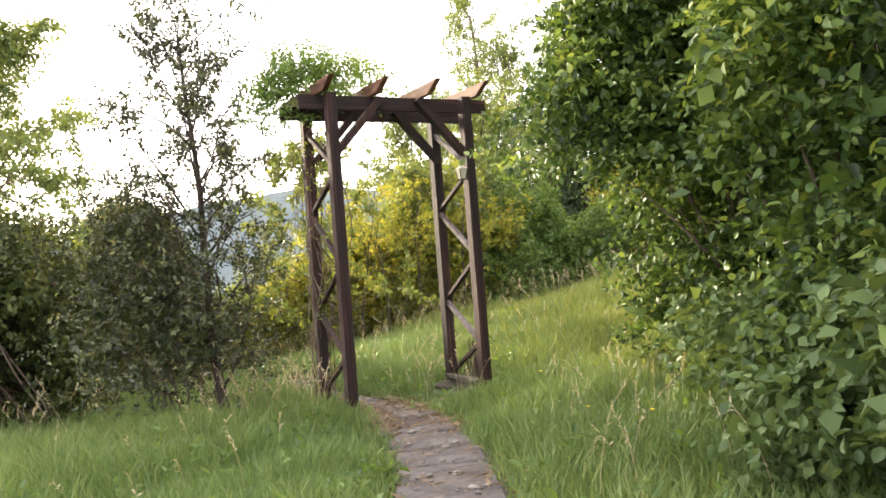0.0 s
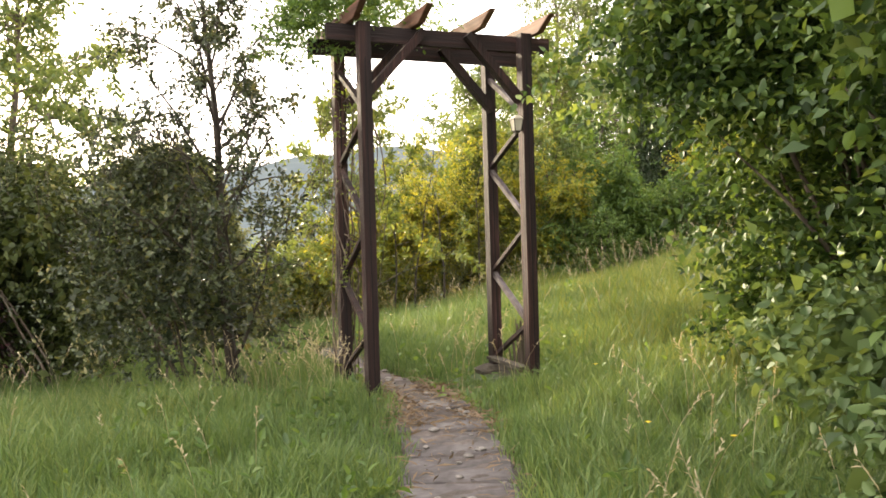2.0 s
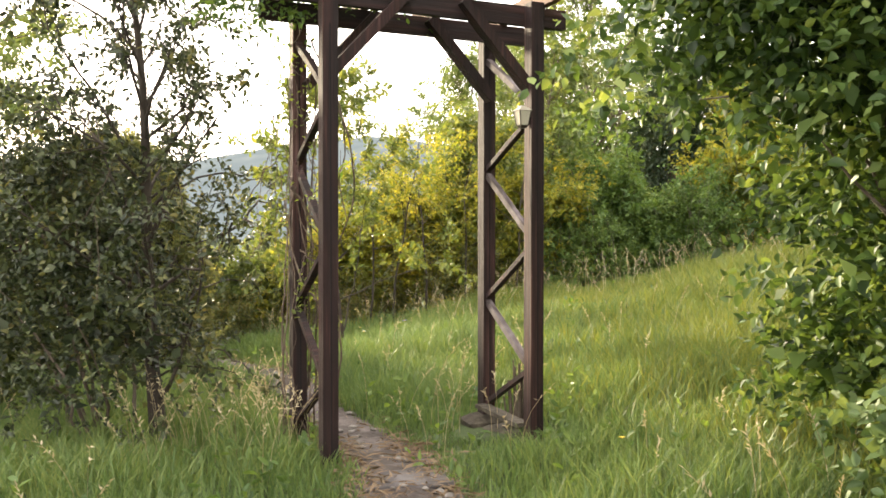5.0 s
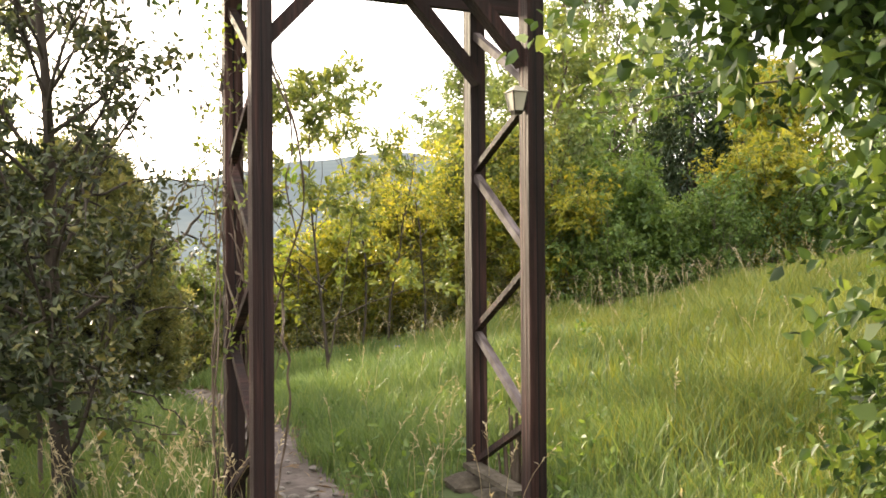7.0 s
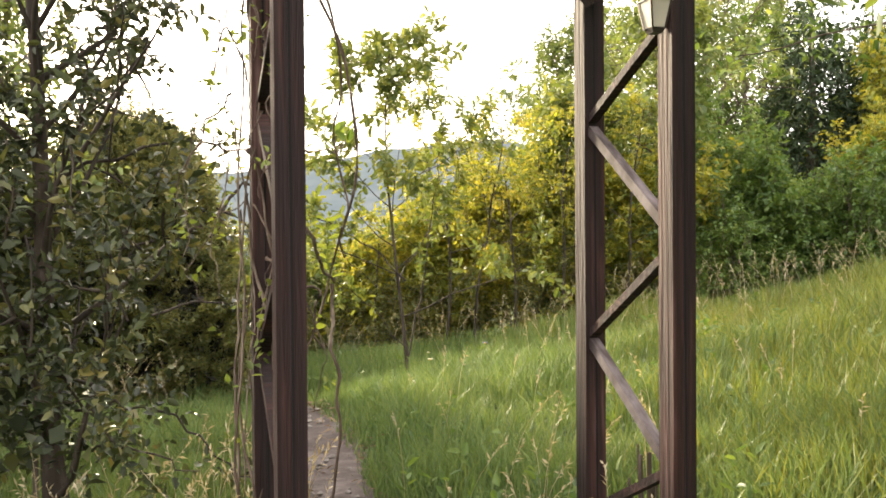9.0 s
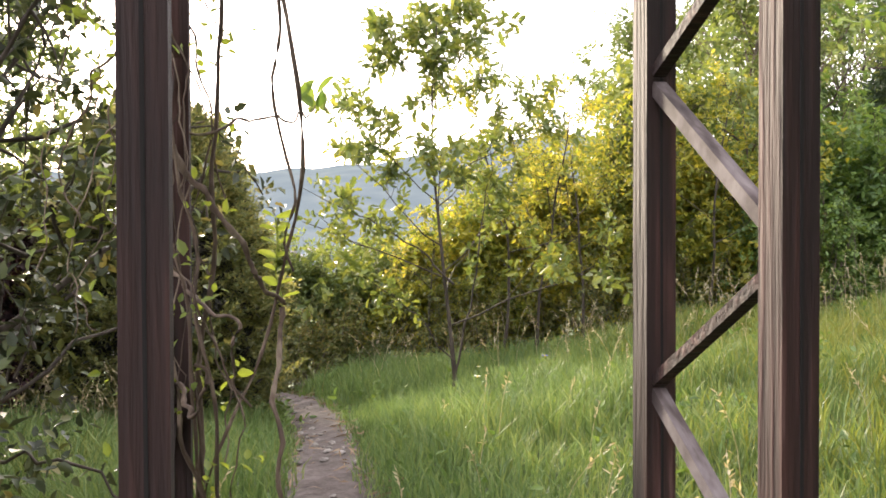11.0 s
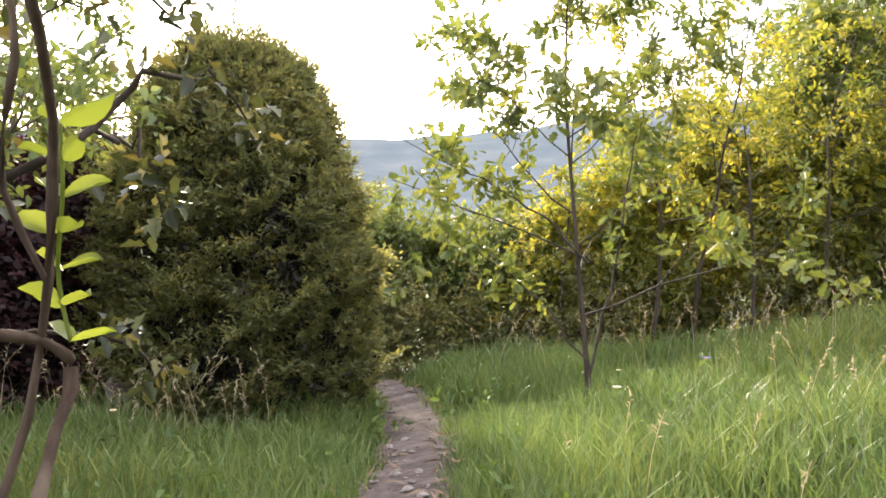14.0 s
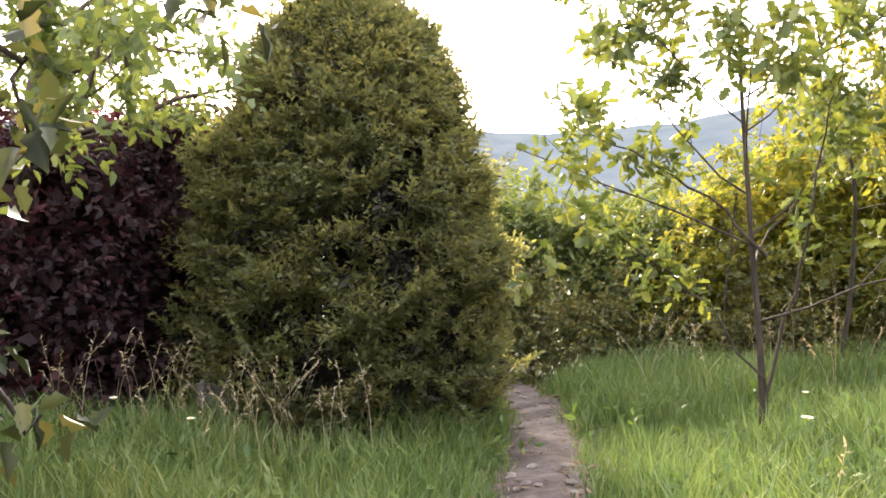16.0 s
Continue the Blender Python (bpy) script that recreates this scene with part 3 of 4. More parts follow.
    if cut:   # lopped twigs
        free = ~cut(cent + np.array([bx, by, bz]))
        cent, dirs = cent[free], dirs[free]
        wood_l = [w for w in wood_l if not cut(w[0][-1:] + np.array([bx, by, bz]))[0]]
    v, f = tubes(wood_l, 4)
    tagged(mesh_np("branching", v, f, bark, ob, smooth=True), kind="stuff")
    v, f, _ = sprays(cent, dirs, spray, k, leaf, slim, droop, spread, shape)
    mesh_np("crown", v, f, leaf_mat, ob)
    return ob


def shrub(name, base, blobs, n, label, leaf_mat, category="shrub", seed=1, spray=0.28, k=7, leaf=0.07, slim=0.55, droop=0.3, shape="oval", stems=9,
          stem_r=0.018, shell=0.45, ragged=0.22, freq=2.0, upward=0.3, spread=1.0, group="", shoots=0, core=0.5):
    """A shrub: stems from one foot reaching into a lumpy crown of leafy twigs."""
    r = np.random.default_rng(seed)
    bx, by = base
    bz = float(land(bx, by)) - 0.03
    ob = thing(name, pose(bx, by, bz), label, category, group)
    c, d = blob_points(blobs, n, seed, shell, ragged, freq)
    d = d + np.array([0, 0, upward]) + r.normal(size=d.shape) * 0.45
    floor_z = land(c[:, 0] + bx, c[:, 1] + by) - bz + 0.05
    c[:, 2] = np.maximum(c[:, 2], floor_z + r.uniform(0, 0.15, n))
    wood = []
    for i in range(stems):
        tgt = c[r.integers(n)]
        a = np.array([r.normal() * 0.18, r.normal() * 0.18, 0])
        mid = a + (tgt - a) * 0.5 + np.array([0, 0, 0.25 * abs(tgt[2])]) + r.normal(size=3) * 0.08
        s = np.linspace(0, 1, 9)[:, None]
        pts = (1 - s) ** 2 * a + 2 * s * (1 - s) * mid + s ** 2 * tgt + r.normal(size=(9, 3)) * 0.02
        wood.append((pts, np.linspace(stem_r, 0.004, 9)))
    if shoots:   # long whips that stand out of the crown
        i = np.argsort(c[:, 2])[-int(n * 0.45):]
        i = r.choice(i, shoots)
        for q in i:
            w = bent(c[q], d[q] * 0.5 + np.array([0, 0, 0.9]), r.uniform(0.35, 0.9), 5, r, 0.12)
            wood.append((w, np.linspace(0.005, 0.002, 6)))
            c = np.concatenate([c, w[1:], w[3:]])
            d = np.concatenate([d, r.normal(size=(len(w) - 1, 3)) + np.array([0, 0, 0.6]), r.normal(size=(3, 3)) + np.array([0, 0, 0.6])])
    v, f = tubes(wood, 5)
    tagged(mesh_np("stem_clump", v, f, M_BARK, ob, smooth=True), kind="stuff")
    v, f, tw = sprays(c, d, spray, k, leaf, slim, droop, spread, shape)
    mesh_np("crown", v, f, leaf_mat, ob)
    # the shaded inside of the bush
    m = int(n * core)
    if not m:
        return ob
    ci, di = blob_points([(x, y, z, rx * 0.74, ry * 0.74, rz * 0.76) for x, y, z, rx, ry, rz in blobs], m, seed + 500, 0.0, ragged * 0.5, freq)
    ci[:, 2] = np.maximum(ci[:, 2], land(ci[:, 0] + bx, ci[:, 1] + by) - bz + 0.06)
    v, f, _ = sprays(ci, di + r.normal(size=di.shape), spray, 5, leaf * 1.7, 0.7, 0.2, 1.0, "lance")
    mesh_np("inner_crown", v, f, leaf_mat, ob)
    return ob


def clumps(seed, cx, cy, z0, z1, rx, ry, r0, r1, n):
    """Many small rounded masses that fill an upright ellipse, for an uneven crown."""
    r = np.random.default_rng(seed)
    out = []
    for i in range(n):
        f = (i + r.uniform(0, 1)) / n
        a, q = r.uniform(0, 6.28), math.sqrt(r.uniform(0.1, 1))
        b = r.uniform(r0, r1)
        out.append((cx + rx * q * math.cos(a), cy + ry * q * math.sin(a), z0 + (z1 - z0) * f, b, b, b * 0.8))
    return out


# glossy dark evergreen beside the arch, open at the top
tree("holly_tree", (-3.38, 9.45), 4.25, 0.062, "young dark evergreen tree with small glossy leaves, thin at the top", M_HOLLY, seed=11, limbs=36, first=0.10, limb_len=0.31, rise=0.8, clear=0.95, fall=0.5, cut=lambda p: ((p[:, 1] > 10.05) & (p[:, 2] < 1.5) & (p[:, 0] > -3.6)) | ((p[:, 1] > 10.55) & (p[:, 0] > -4.2)), bark=M_BARK_DARK, forks=8,
     per_fork=4, spray=0.2, k=8, leaf=0.062, slim=0.5, droop=0.0, lean=(-0.10, 0.02), wander=0.035, extra=[
         ([(-3.58, 9.78, 1.15), (-3.21, 10.38, 1.64), (-3.09, 10.57, 1.87), (-2.98, 10.7, 1.91), (-2.88, 10.83, 1.86)], 0.018), ([(-3.15, 10.5, 1.76), (-3.05, 10.58, 1.72), (-3.0, 10.62, 1.66), (-3.05, 10.64, 1.50)], 0.008),
         ([(-3.55, 9.8, 0.9), (-3.3, 10.3, 1.22), (-3.1, 10.55, 1.22), (-3.0, 10.65, 1.08)], 0.010), ([(-3.65, 9.8, 1.9), (-3.3, 10.3, 2.15), (-3.05, 10.55, 2.1), (-2.93, 10.7, 2.06)], 0.012),
         ([(-3.55, 9.7, 0.5), (-3.25, 9.45, 0.62), (-2.95, 9.4, 0.62), (-2.65, 9.42, 0.52)], 0.010), ([(-3.55, 9.75, 0.7), (-3.2, 9.9, 0.75), (-2.8, 9.85, 0.5), (-2.5, 9.75, 0.38)], 0.009)])
shrub("holly_bush", (-3.75, 9.3), [(0.0, 0.0, 0.75, 0.85, 0.7, 0.65), (-0.25, 0.1, 1.45, 0.75, 0.6, 0.6), (-0.7, -0.1, 0.9, 0.6, 0.5, 0.6), (-0.5, 0.1, 2.0, 0.5, 0.5, 0.4)], 900, "low dark glossy evergreen growth round the young tree", M_HOLLY, seed=12, spray=0.22, k=9, leaf=0.056, shell=0.3, core=0.25, ragged=0.6, shoots=50, upward=0.5, droop=0.05)
shrub("dark_shrub", (-5.9, 10.3), clumps(20, -0.4, 0, 0.3, 1.9, 1.5, 0.7, 0.3, 0.55, 28) + clumps(21, -1.2, -0.1, 0.4, 2.5, 0.9, 0.7, 0.35, 0.6, 22), 3600,
      "dense dark green shrub with some yellowing leaves", M_DARK, seed=13, leaf=0.072, k=7, shell=0.35, ragged=0.7, freq=2.6, shoots=110, core=0.5, slim=0.5)
shrub("purple_shrub", (-6.85, 9.6), [(0, 0, 0.6, 0.5, 0.5, 0.6), (0, 0, 1.1, 0.4, 0.4, 0.5)], 900, "small dark purple-leaved shrub at the lawn's edge", M_RED, seed=16, leaf=0.07, shell=0.3, core=0.6)
shrub("dark_shrub", (-9.3, 13.7), [(0, 0, 0.7, 1.7, 1.3, 0.9), (0, 0, 1.4, 1.4, 1.2, 1.0), (-1.2, -0.6, 1.0, 1.4, 1.2, 1.3)], 6500, "dense dark purple-brown shrub in deep shade", M_RED, seed=14, leaf=0.085, shell=0.15, shape="lance", core=1.0)
tree("cherry_tree", (-8.75, 13.35), 6.2, 0.10, "light green tree with loose airy crown and yellowing leaves", M_FAR, seed=15, limbs=28, first=0.26, limb_len=0.38, rise=0.25, forks=8, per_fork=10, spray=0.32, k=8, leaf=0.10, slim=0.5, droop=0.3)
shrub("purple_shrub", (-9.7, 15.0), [(0, 0, 1.3, 1.5, 1.3, 1.3), (0.4, 0, 2.1, 1.1, 1.0, 0.7), (-1.0, -0.3, 1.6, 1.2, 1.1, 1.2)], 3600, "dark purple-leaved shrub with red young tips", M_RED, seed=17, leaf=0.075, shell=0.3, shape="lance", core=0.9)

# clipped thuja past the arch
def thuja():
    bx, by = -6.98, 15.15
    bz = float(land(bx, by)) - 0.05
    ob = thing("thuja", pose(bx, by, bz), "broad clipped dark green thuja with brownish tips", "conifer")
    v, f = tubes([(np.array([[0, 0, 0], [0.03, 0, 1.2], [0, 0.04, 2.4], [0, 0, 3.3]]), np.array([0.13, 0.11, 0.07, 0.02]))], 8)
    mesh_np("trunk", v, f, M_BARK, ob, smooth=True)
    r = np.random.default_rng(21)

    def skin(n, depth, seed):
        h = r.uniform(0, 1, n) ** 0.85
        az = r.uniform(0, 2 * np.pi, n)
        prof = np.interp(h, [0, 0.12, 0.35, 0.6, 0.8, 0.92, 1.0], [1.10, 1.20, 1.18, 1.02, 0.72, 0.48, 0.20])
        out = np.stack([np.cos(az), np.sin(az), np.zeros(n)], 1)
        p0 = out * prof[:, None] + np.array([0, 0, 1]) * (h * 3.32)[:, None]
        rad = prof * (1 + 0.05 * lump(p0, 2.0, 5) + 0.13 * lump(p0, 4.5, 6) + 0.09 * lump(p0, 9, 9)) * (1 - depth * r.uniform(0, 1, n) ** 1.6)
        q = out * rad[:, None]
        q[:, 2] = 0.04 + h * 3.32 + 0.08 * lump(p0, 3, 8)
        return q, out, h

    # inner mass whose near-black colour stands in for shade in the gaps
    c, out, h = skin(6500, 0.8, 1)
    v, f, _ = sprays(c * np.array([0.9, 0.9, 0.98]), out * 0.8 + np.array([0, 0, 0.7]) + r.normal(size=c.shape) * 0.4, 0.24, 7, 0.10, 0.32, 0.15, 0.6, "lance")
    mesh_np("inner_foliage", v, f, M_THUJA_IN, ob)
    # flat fans of fronds, each standing a little off the next
    n, fan = 1500, 11
    c, out, h = skin(n, 0.10, 2)
    side = np.stack([-out[:, 1], out[:, 0], out[:, 2]], 1)
    tilt = r.normal(size=(n, 1)) * 0.35
    ax1 = out * 0.75 + np.array([0, 0, 0.75]) + side * tilt + r.normal(size=(n, 3)) * 0.15
    ax2 = side + r.normal(size=(n, 3)) * 0.45
    ang = np.linspace(-1.0, 1.0, fan)[None] + r.normal(size=(n, fan)) * 0.1
    d = unit(ax1)[:, None] * np.cos(ang)[..., None] + unit(ax2)[:, None] * np.sin(ang)[..., None]
    cc = np.repeat(c[:, None], fan, 1) + d * 0.02
    v, f, _ = sprays(cc.reshape(-1, 3), d.reshape(-1, 3), 0.26, 9, 0.06, 0.42, 0.10, 0.42, "lance")
    mesh_np("foliage", v, f, M_THUJA, ob)
    # upright tufts along the crest
    m = 520
    az = r.uniform(0, 2 * np.pi, m)
    rr = 0.66 * np.sqrt(r.uniform(0, 1, m))
    c = np.stack([np.cos(az) * rr, np.sin(az) * rr, 3.32 * np.interp(rr, [0.0, 0.25, 0.5, 0.72], [1.0, 0.97, 0.89, 0.76])], 1)
    c[:, 2] += 0.2 * lump(c * np.array([1, 1, 0]), 4.5, 33) + r.uniform(-0.12, 0.03, m)
    v, f, _ = sprays(c, np.array([0, 0, 1.0]) + r.normal(size=(m, 3)) * 0.16, 0.40, 22, 0.055, 0.3, 0.0, 0.42, "lance")
    mesh_np("crest", v, f, M_THUJA, ob)


thuja()

# big broad-leaved hedge on the walker's other side
shrub("dogwood_shrub", (2.3, 8.2), clumps(1, -0.35, 0.1, 0.4, 2.0, 0.8, 0.9, 0.35, 0.6, 24) + clumps(2, -0.55, 0.0, 1.9, 5.0, 1.25, 1.0, 0.4, 0.7, 36) + clumps(7, -1.1, -0.1, 2.0, 4.6, 0.5, 0.7, 0.4, 0.6, 16), 7600,
      "tall broad-leaved green shrub arching over the path", M_HEDGE, seed=31, spray=0.30, k=9, leaf=0.075, slim=0.62, stems=20, stem_r=0.03, shell=0.35, ragged=0.35, freq=2.6, core=0.15)
shrub("dogwood_shrub", (2.35, 5.6), clumps(3, 0.1, 0.0, 0.4, 2.0, 0.8, 1.0, 0.35, 0.6, 22) + clumps(4, 0.2, 0.0, 2.0, 4.8, 1.1, 1.1, 0.4, 0.7, 34), 5200,
      "tall broad-leaved green shrub with large pale leaves", M_HEDGE, seed=32, spray=0.32, k=9, leaf=0.08, slim=0.62, stems=20, stem_r=0.03, shell=0.35, ragged=0.35, freq=2.6, core=0.15)
shrub("dogwood_shrub", (3.4, 11.2), clumps(5, 0, 0, 0.4, 4.4, 1.0, 1.0, 0.4, 0.7, 34), 2600, "tall broad-leaved green shrub at the meadow's side", M_HEDGE, seed=34, spray=0.34, k=8, leaf=0.10, slim=0.6, core=0.25)
shrub("dogwood_shrub", (2.6, 2.6), clumps(6, 0, 0, 0.4, 3.4, 0.8, 1.2, 0.4, 0.7, 24), 1700, "tall broad-leaved green shrub beside the path", M_HEDGE, seed=33, spray=0.34, k=8, leaf=0.11, slim=0.65, core=0.15)
# low large-leaved growth at the hedge's foot
for i, (x, y, h) in enumerate([(1.8, 3.9, 1.15), (1.65, 4.9, 1.0), (1.6, 6.1, 0.8), (1.65, 7.3, 0.75)]):
    shrub("hazel_bush", (x, y), clumps(10 + i, 0, 0, 0.2, h, 0.3, 0.45, 0.2, 0.34, 14), 420, "low bush of large pale green leaves at the hedge's foot", M_PALE, seed=36 + i, spray=0.26, k=7, leaf=0.078, slim=0.72, droop=0.35, stems=9, stem_r=0.008, shell=0.3, ragged=0.3, shape="smooth", core=0.3, group="low bushes at the hedge's foot")

# young oak and pole stems at the meadow's far edge
tree("oak_sapling", (-3.68, 15.7), 3.95, 0.025, "slender young oak with yellow-green lobed leaves", M_OAK, seed=41, limbs=17, first=0.2, limb_len=0.40, rise=0.4, forks=6, per_fork=5, spray=0.2, k=7, leaf=0.105, slim=0.6, droop=0.12, wander=0.04, shape="lobed", bark=M_BARK_DARK, fall=0.7, extra_sprays=34, extra=[
         ([(-3.7, 15.7, 1.1), (-4.1, 15.6, 1.5), (-4.65, 15.4, 1.8), (-5.2, 15.25, 2.1)], 0.013), ([(-3.68, 15.7, 0.3), (-4.0, 15.6, 0.7), (-4.35, 15.5, 1.05), (-4.75, 15.4, 1.2)], 0.009),
         ([(-3.68, 15.7, 0.2), (-3.55, 15.8, 0.9), (-3.42, 15.85, 1.8), (-3.3, 15.85, 2.7)], 0.013)])
for i, (x, y, h) in enumerate([(-3.85, 17.9, 3.6), (-3.5, 18.3, 3.5), (-3.0, 18.7, 3.4), (-2.3, 18.9, 3.3), (-1.4, 19.2, 3.3), (-5.2, 18.9, 2.4)]):
    tree("robinia_sapling", (x, y), h, 0.024, "thin bare-stemmed sapling with yellow-green leaflets on top", M_GOLD, category="sapling", seed=50 + i, limbs=10, first=0.35, limb_len=0.30, rise=0.5, forks=5, per_fork=3, spray=0.28, k=9, leaf=0.07, slim=0.5, droop=0.25, shape="oval", bark=M_BARK_DARK, group="saplings along the meadow edge")

# undergrowth along the meadow's far edge
EDGE = [(-9.0, 19.4, 2.2, 1.2, M_FAR), (-7.7, 19.5, 1.9, 1.0, M_FAR), (-6.5, 19.9, 1.9, 0.9, M_FAR), (-5.4, 19.8, 1.9, 1.0, M_GOLD), (-4.2, 20.0, 2.3, 1.2, M_GOLD), (-3.2, 20.2, 2.7, 1.3, M_GOLD), (-2.1, 20.4, 2.7, 1.3, M_GOLD),
        (-1.0, 20.6, 2.4, 1.3, M_GOLD), (0.2, 20.8, 2.5, 1.2, M_MID), (1.4, 21.0, 1.8, 1.3, M_MID), (2.7, 21.2, 2.4, 1.0, M_GOLD), (4.1, 21.4, 1.9, 1.5, M_MID), (5.7, 21.6, 2.3, 1.6, M_MID), (7.5, 21.5, 2.5, 1.7, M_MID)]
for i, (x, y, h, w, mt) in enumerate(EDGE):
    gold = mt is M_GOLD
    shrub("thicket_shrub", (x, y), clumps(200 + i, 0, 0, 0.3, h * 0.92, w * 0.8, w * 0.6, 0.24, 0.46, 20), 1000 if mt is M_FAR else 1700,
          "yellow-green shrub lit by the low sun" if gold else "mid-green bramble and shrub thicket", mt, seed=70 + i, spray=0.26, k=7, leaf=0.095, slim=0.52, stems=16, stem_r=0.011, shell=0.3, ragged=0.45, freq=3.0, shoots=36, upward=0.45, core=0.25, group="thicket along the meadow edge")

for i in range(16):
    lush = i > 7
    x = -8.6 + i * 0.95
    y = float(np.interp(x, [-9, -5.3, 2.3, 9], [18.3, 19.0, 20.2, 20.9])) + 0.25 * math.sin(i * 2.7)
    shrub("bramble", (x, y), [(0, 0, 0.3, 0.8, 0.5, 0.45), (0.2, 0.1, 0.6 + 0.35 * lush, 0.5, 0.4, 0.4 + 0.25 * lush)], 520 if lush else 300, "low green bramble thicket" if lush else "low tangled bramble with dry brown stems", M_MID if lush else M_BRAMBLE, seed=120 + i, spray=0.26, k=7, leaf=0.065, shape="lance", stems=26, stem_r=0.006, shell=0.1, ragged=0.5, shoots=14, core=0.0, group="brambles along the meadow edge")

# trees behind
for i, (x, y, h, w, mt, nm, lb) in enumerate([(-1.6, 29.0, 11.0, 0.15, M_FAR, "aspen_tree", "tall airy tree with fine light leaves"), (-3.6, 31.0, 8.5, 0.13, M_FAR, "aspen_tree", "airy tree with fine light leaves"),
                                             (1.2, 30.0, 7.5, 0.14, M_MID, "field_tree", "rounded mid-green tree behind the thicket"), (6.6, 30.0, 9.0, 0.16, M_FAR, "field_tree", "light green tree behind the thicket"),
                                             (8.5, 29.0, 10.0, 0.18, M_MID, "field_tree", "rounded mid-green tree behind the thicket"), (-0.5, 27.0, 5.0, 0.10, M_MID, "field_tree", "small mid-green tree behind the thicket"), (3.4, 26.0, 5.2, 0.10, M_GOLD, "field_tree", "yellow-green tree behind the thicket"), (7.0, 25.5, 6.0, 0.12, M_MID, "field_tree", "rounded mid-green tree behind the thicket"), (-0.1, 26.5, 8.2, 0.11, M_FAR, "aspen_tree", "airy tree with fine light leaves"), (-2.5, 24.8, 6.2, 0.08, M_FAR, "aspen_tree", "airy tree with fine light leaves"), (1.6, 33.0, 10.0, 0.15, M_FAR, "aspen_tree", "tall airy tree with fine light leaves"), (3.5, 23.5, 4.2, 0.08, M_GOLD, "field_tree", "yellow-green tree behind the thicket"), (-1.3, 21.9, 5.4, 0.07, M_FAR, "aspen_tree", "airy tree with fine light leaves"), (-2.4, 21.7, 4.0, 0.06, M_OAK, "field_tree", "yellow-green tree behind the thicket"), (-3.0, 26.0, 5.0, 0.09, M_FAR, "field_tree", "light airy tree behind the thicket"), (-0.7, 24.3, 4.2, 0.08, M_MID, "field_tree", "small mid-green tree behind the thicket")]):
    tree(nm, (x, y), h, w, lb, mt, seed=90 + i, limbs=26, first=0.16, limb_len=0.38, rise=0.75, forks=7, per_fork=5, spray=0.5, k=9, leaf=0.135, slim=0.5, droop=0.3, shape="lance", group="trees behind the thicket")


def spruce(x, y, h, seed):
    r = np.random.default_rng(seed)
    bz = float(land(x, y)) - 0.1
    ob = thing("spruce_tree", pose(x, y, bz), "dark green spruce behind the thicket", "conifer")
    v, f = tubes([(np.array([[0, 0, 0], [0, 0, h * 0.5], [0, 0, h]]), np.array([0.18, 0.1, 0.02]))], 7)
    mesh_np("trunk", v, f, M_BARK, ob, smooth=True)
    n = 3200
    t = 1 - np.sqrt(r.uniform(0, 1, n))
    az = r.integers(0, 40, n) * 0.61 + r.normal(size=n) * 0.12
    rr = (1 - t) * h * 0.27 * np.sqrt(r.uniform(0.05, 1, n))
    c = np.stack([np.cos(az) * rr, np.sin(az) * rr, t * h * 0.92 + h * 0.08 - rr * 0.25], 1)
    d = np.stack([np.cos(az), np.sin(az), np.full(n, -0.2)], 1)
    v, f, _ = sprays(c, d, 0.5, 8, 0.17, 0.28, 0.3, 0.8, "lance")
    mesh_np("foliage", v, f, M_CONIF, ob)


spruce(1.9, 25.6, 6.6, 5)
spruce(3.3, 27.0, 6.4, 6)


# ---- meadow grass ----
def grass_places(n, seed, x0, x1, y0, y1):
    r = np.random.default_rng(seed)
    x, y = r.uniform(x0, x1, n), r.uniform(y0, y1, n)
    dx = np.abs(x - path_x(y))
    half = np.interp(y, [-6, 8, 10, 12, 17, 18.6, 18.7], [0.37, 0.36, 0.3, 0.28, 0.30, 0.2, 0])
    keep = dx > half + r.uniform(-0.1, 0.1, n) + 0.04 * np.sin(y * 5)
    edge = np.interp(x, [-9, -5.3, 2.3, 9], [18.2, 19.4, 20.8, 21.5])
    keep &= y < edge + r.uniform(-0.3, 0.3, n)
    keep &= np.hypot((x + 0.86) / 1.0, (y - 9.9) / 1.3) > 0.30
    p = np.stack([x, y, x * 0], 1)
    keep &= r.uniform(0, 1, n) < 0.72 + 0.35 * lump(p, 2.5, 40)
    keep &= r.uniform(0, 1, n) < np.clip(np.minimum(x - x0, y - y0 if y0 < 8 else 9.0) / 2.0, 0.1, 1)   # thinning out at the sides
    return x[keep], y[keep], dx[keep] - half[keep]


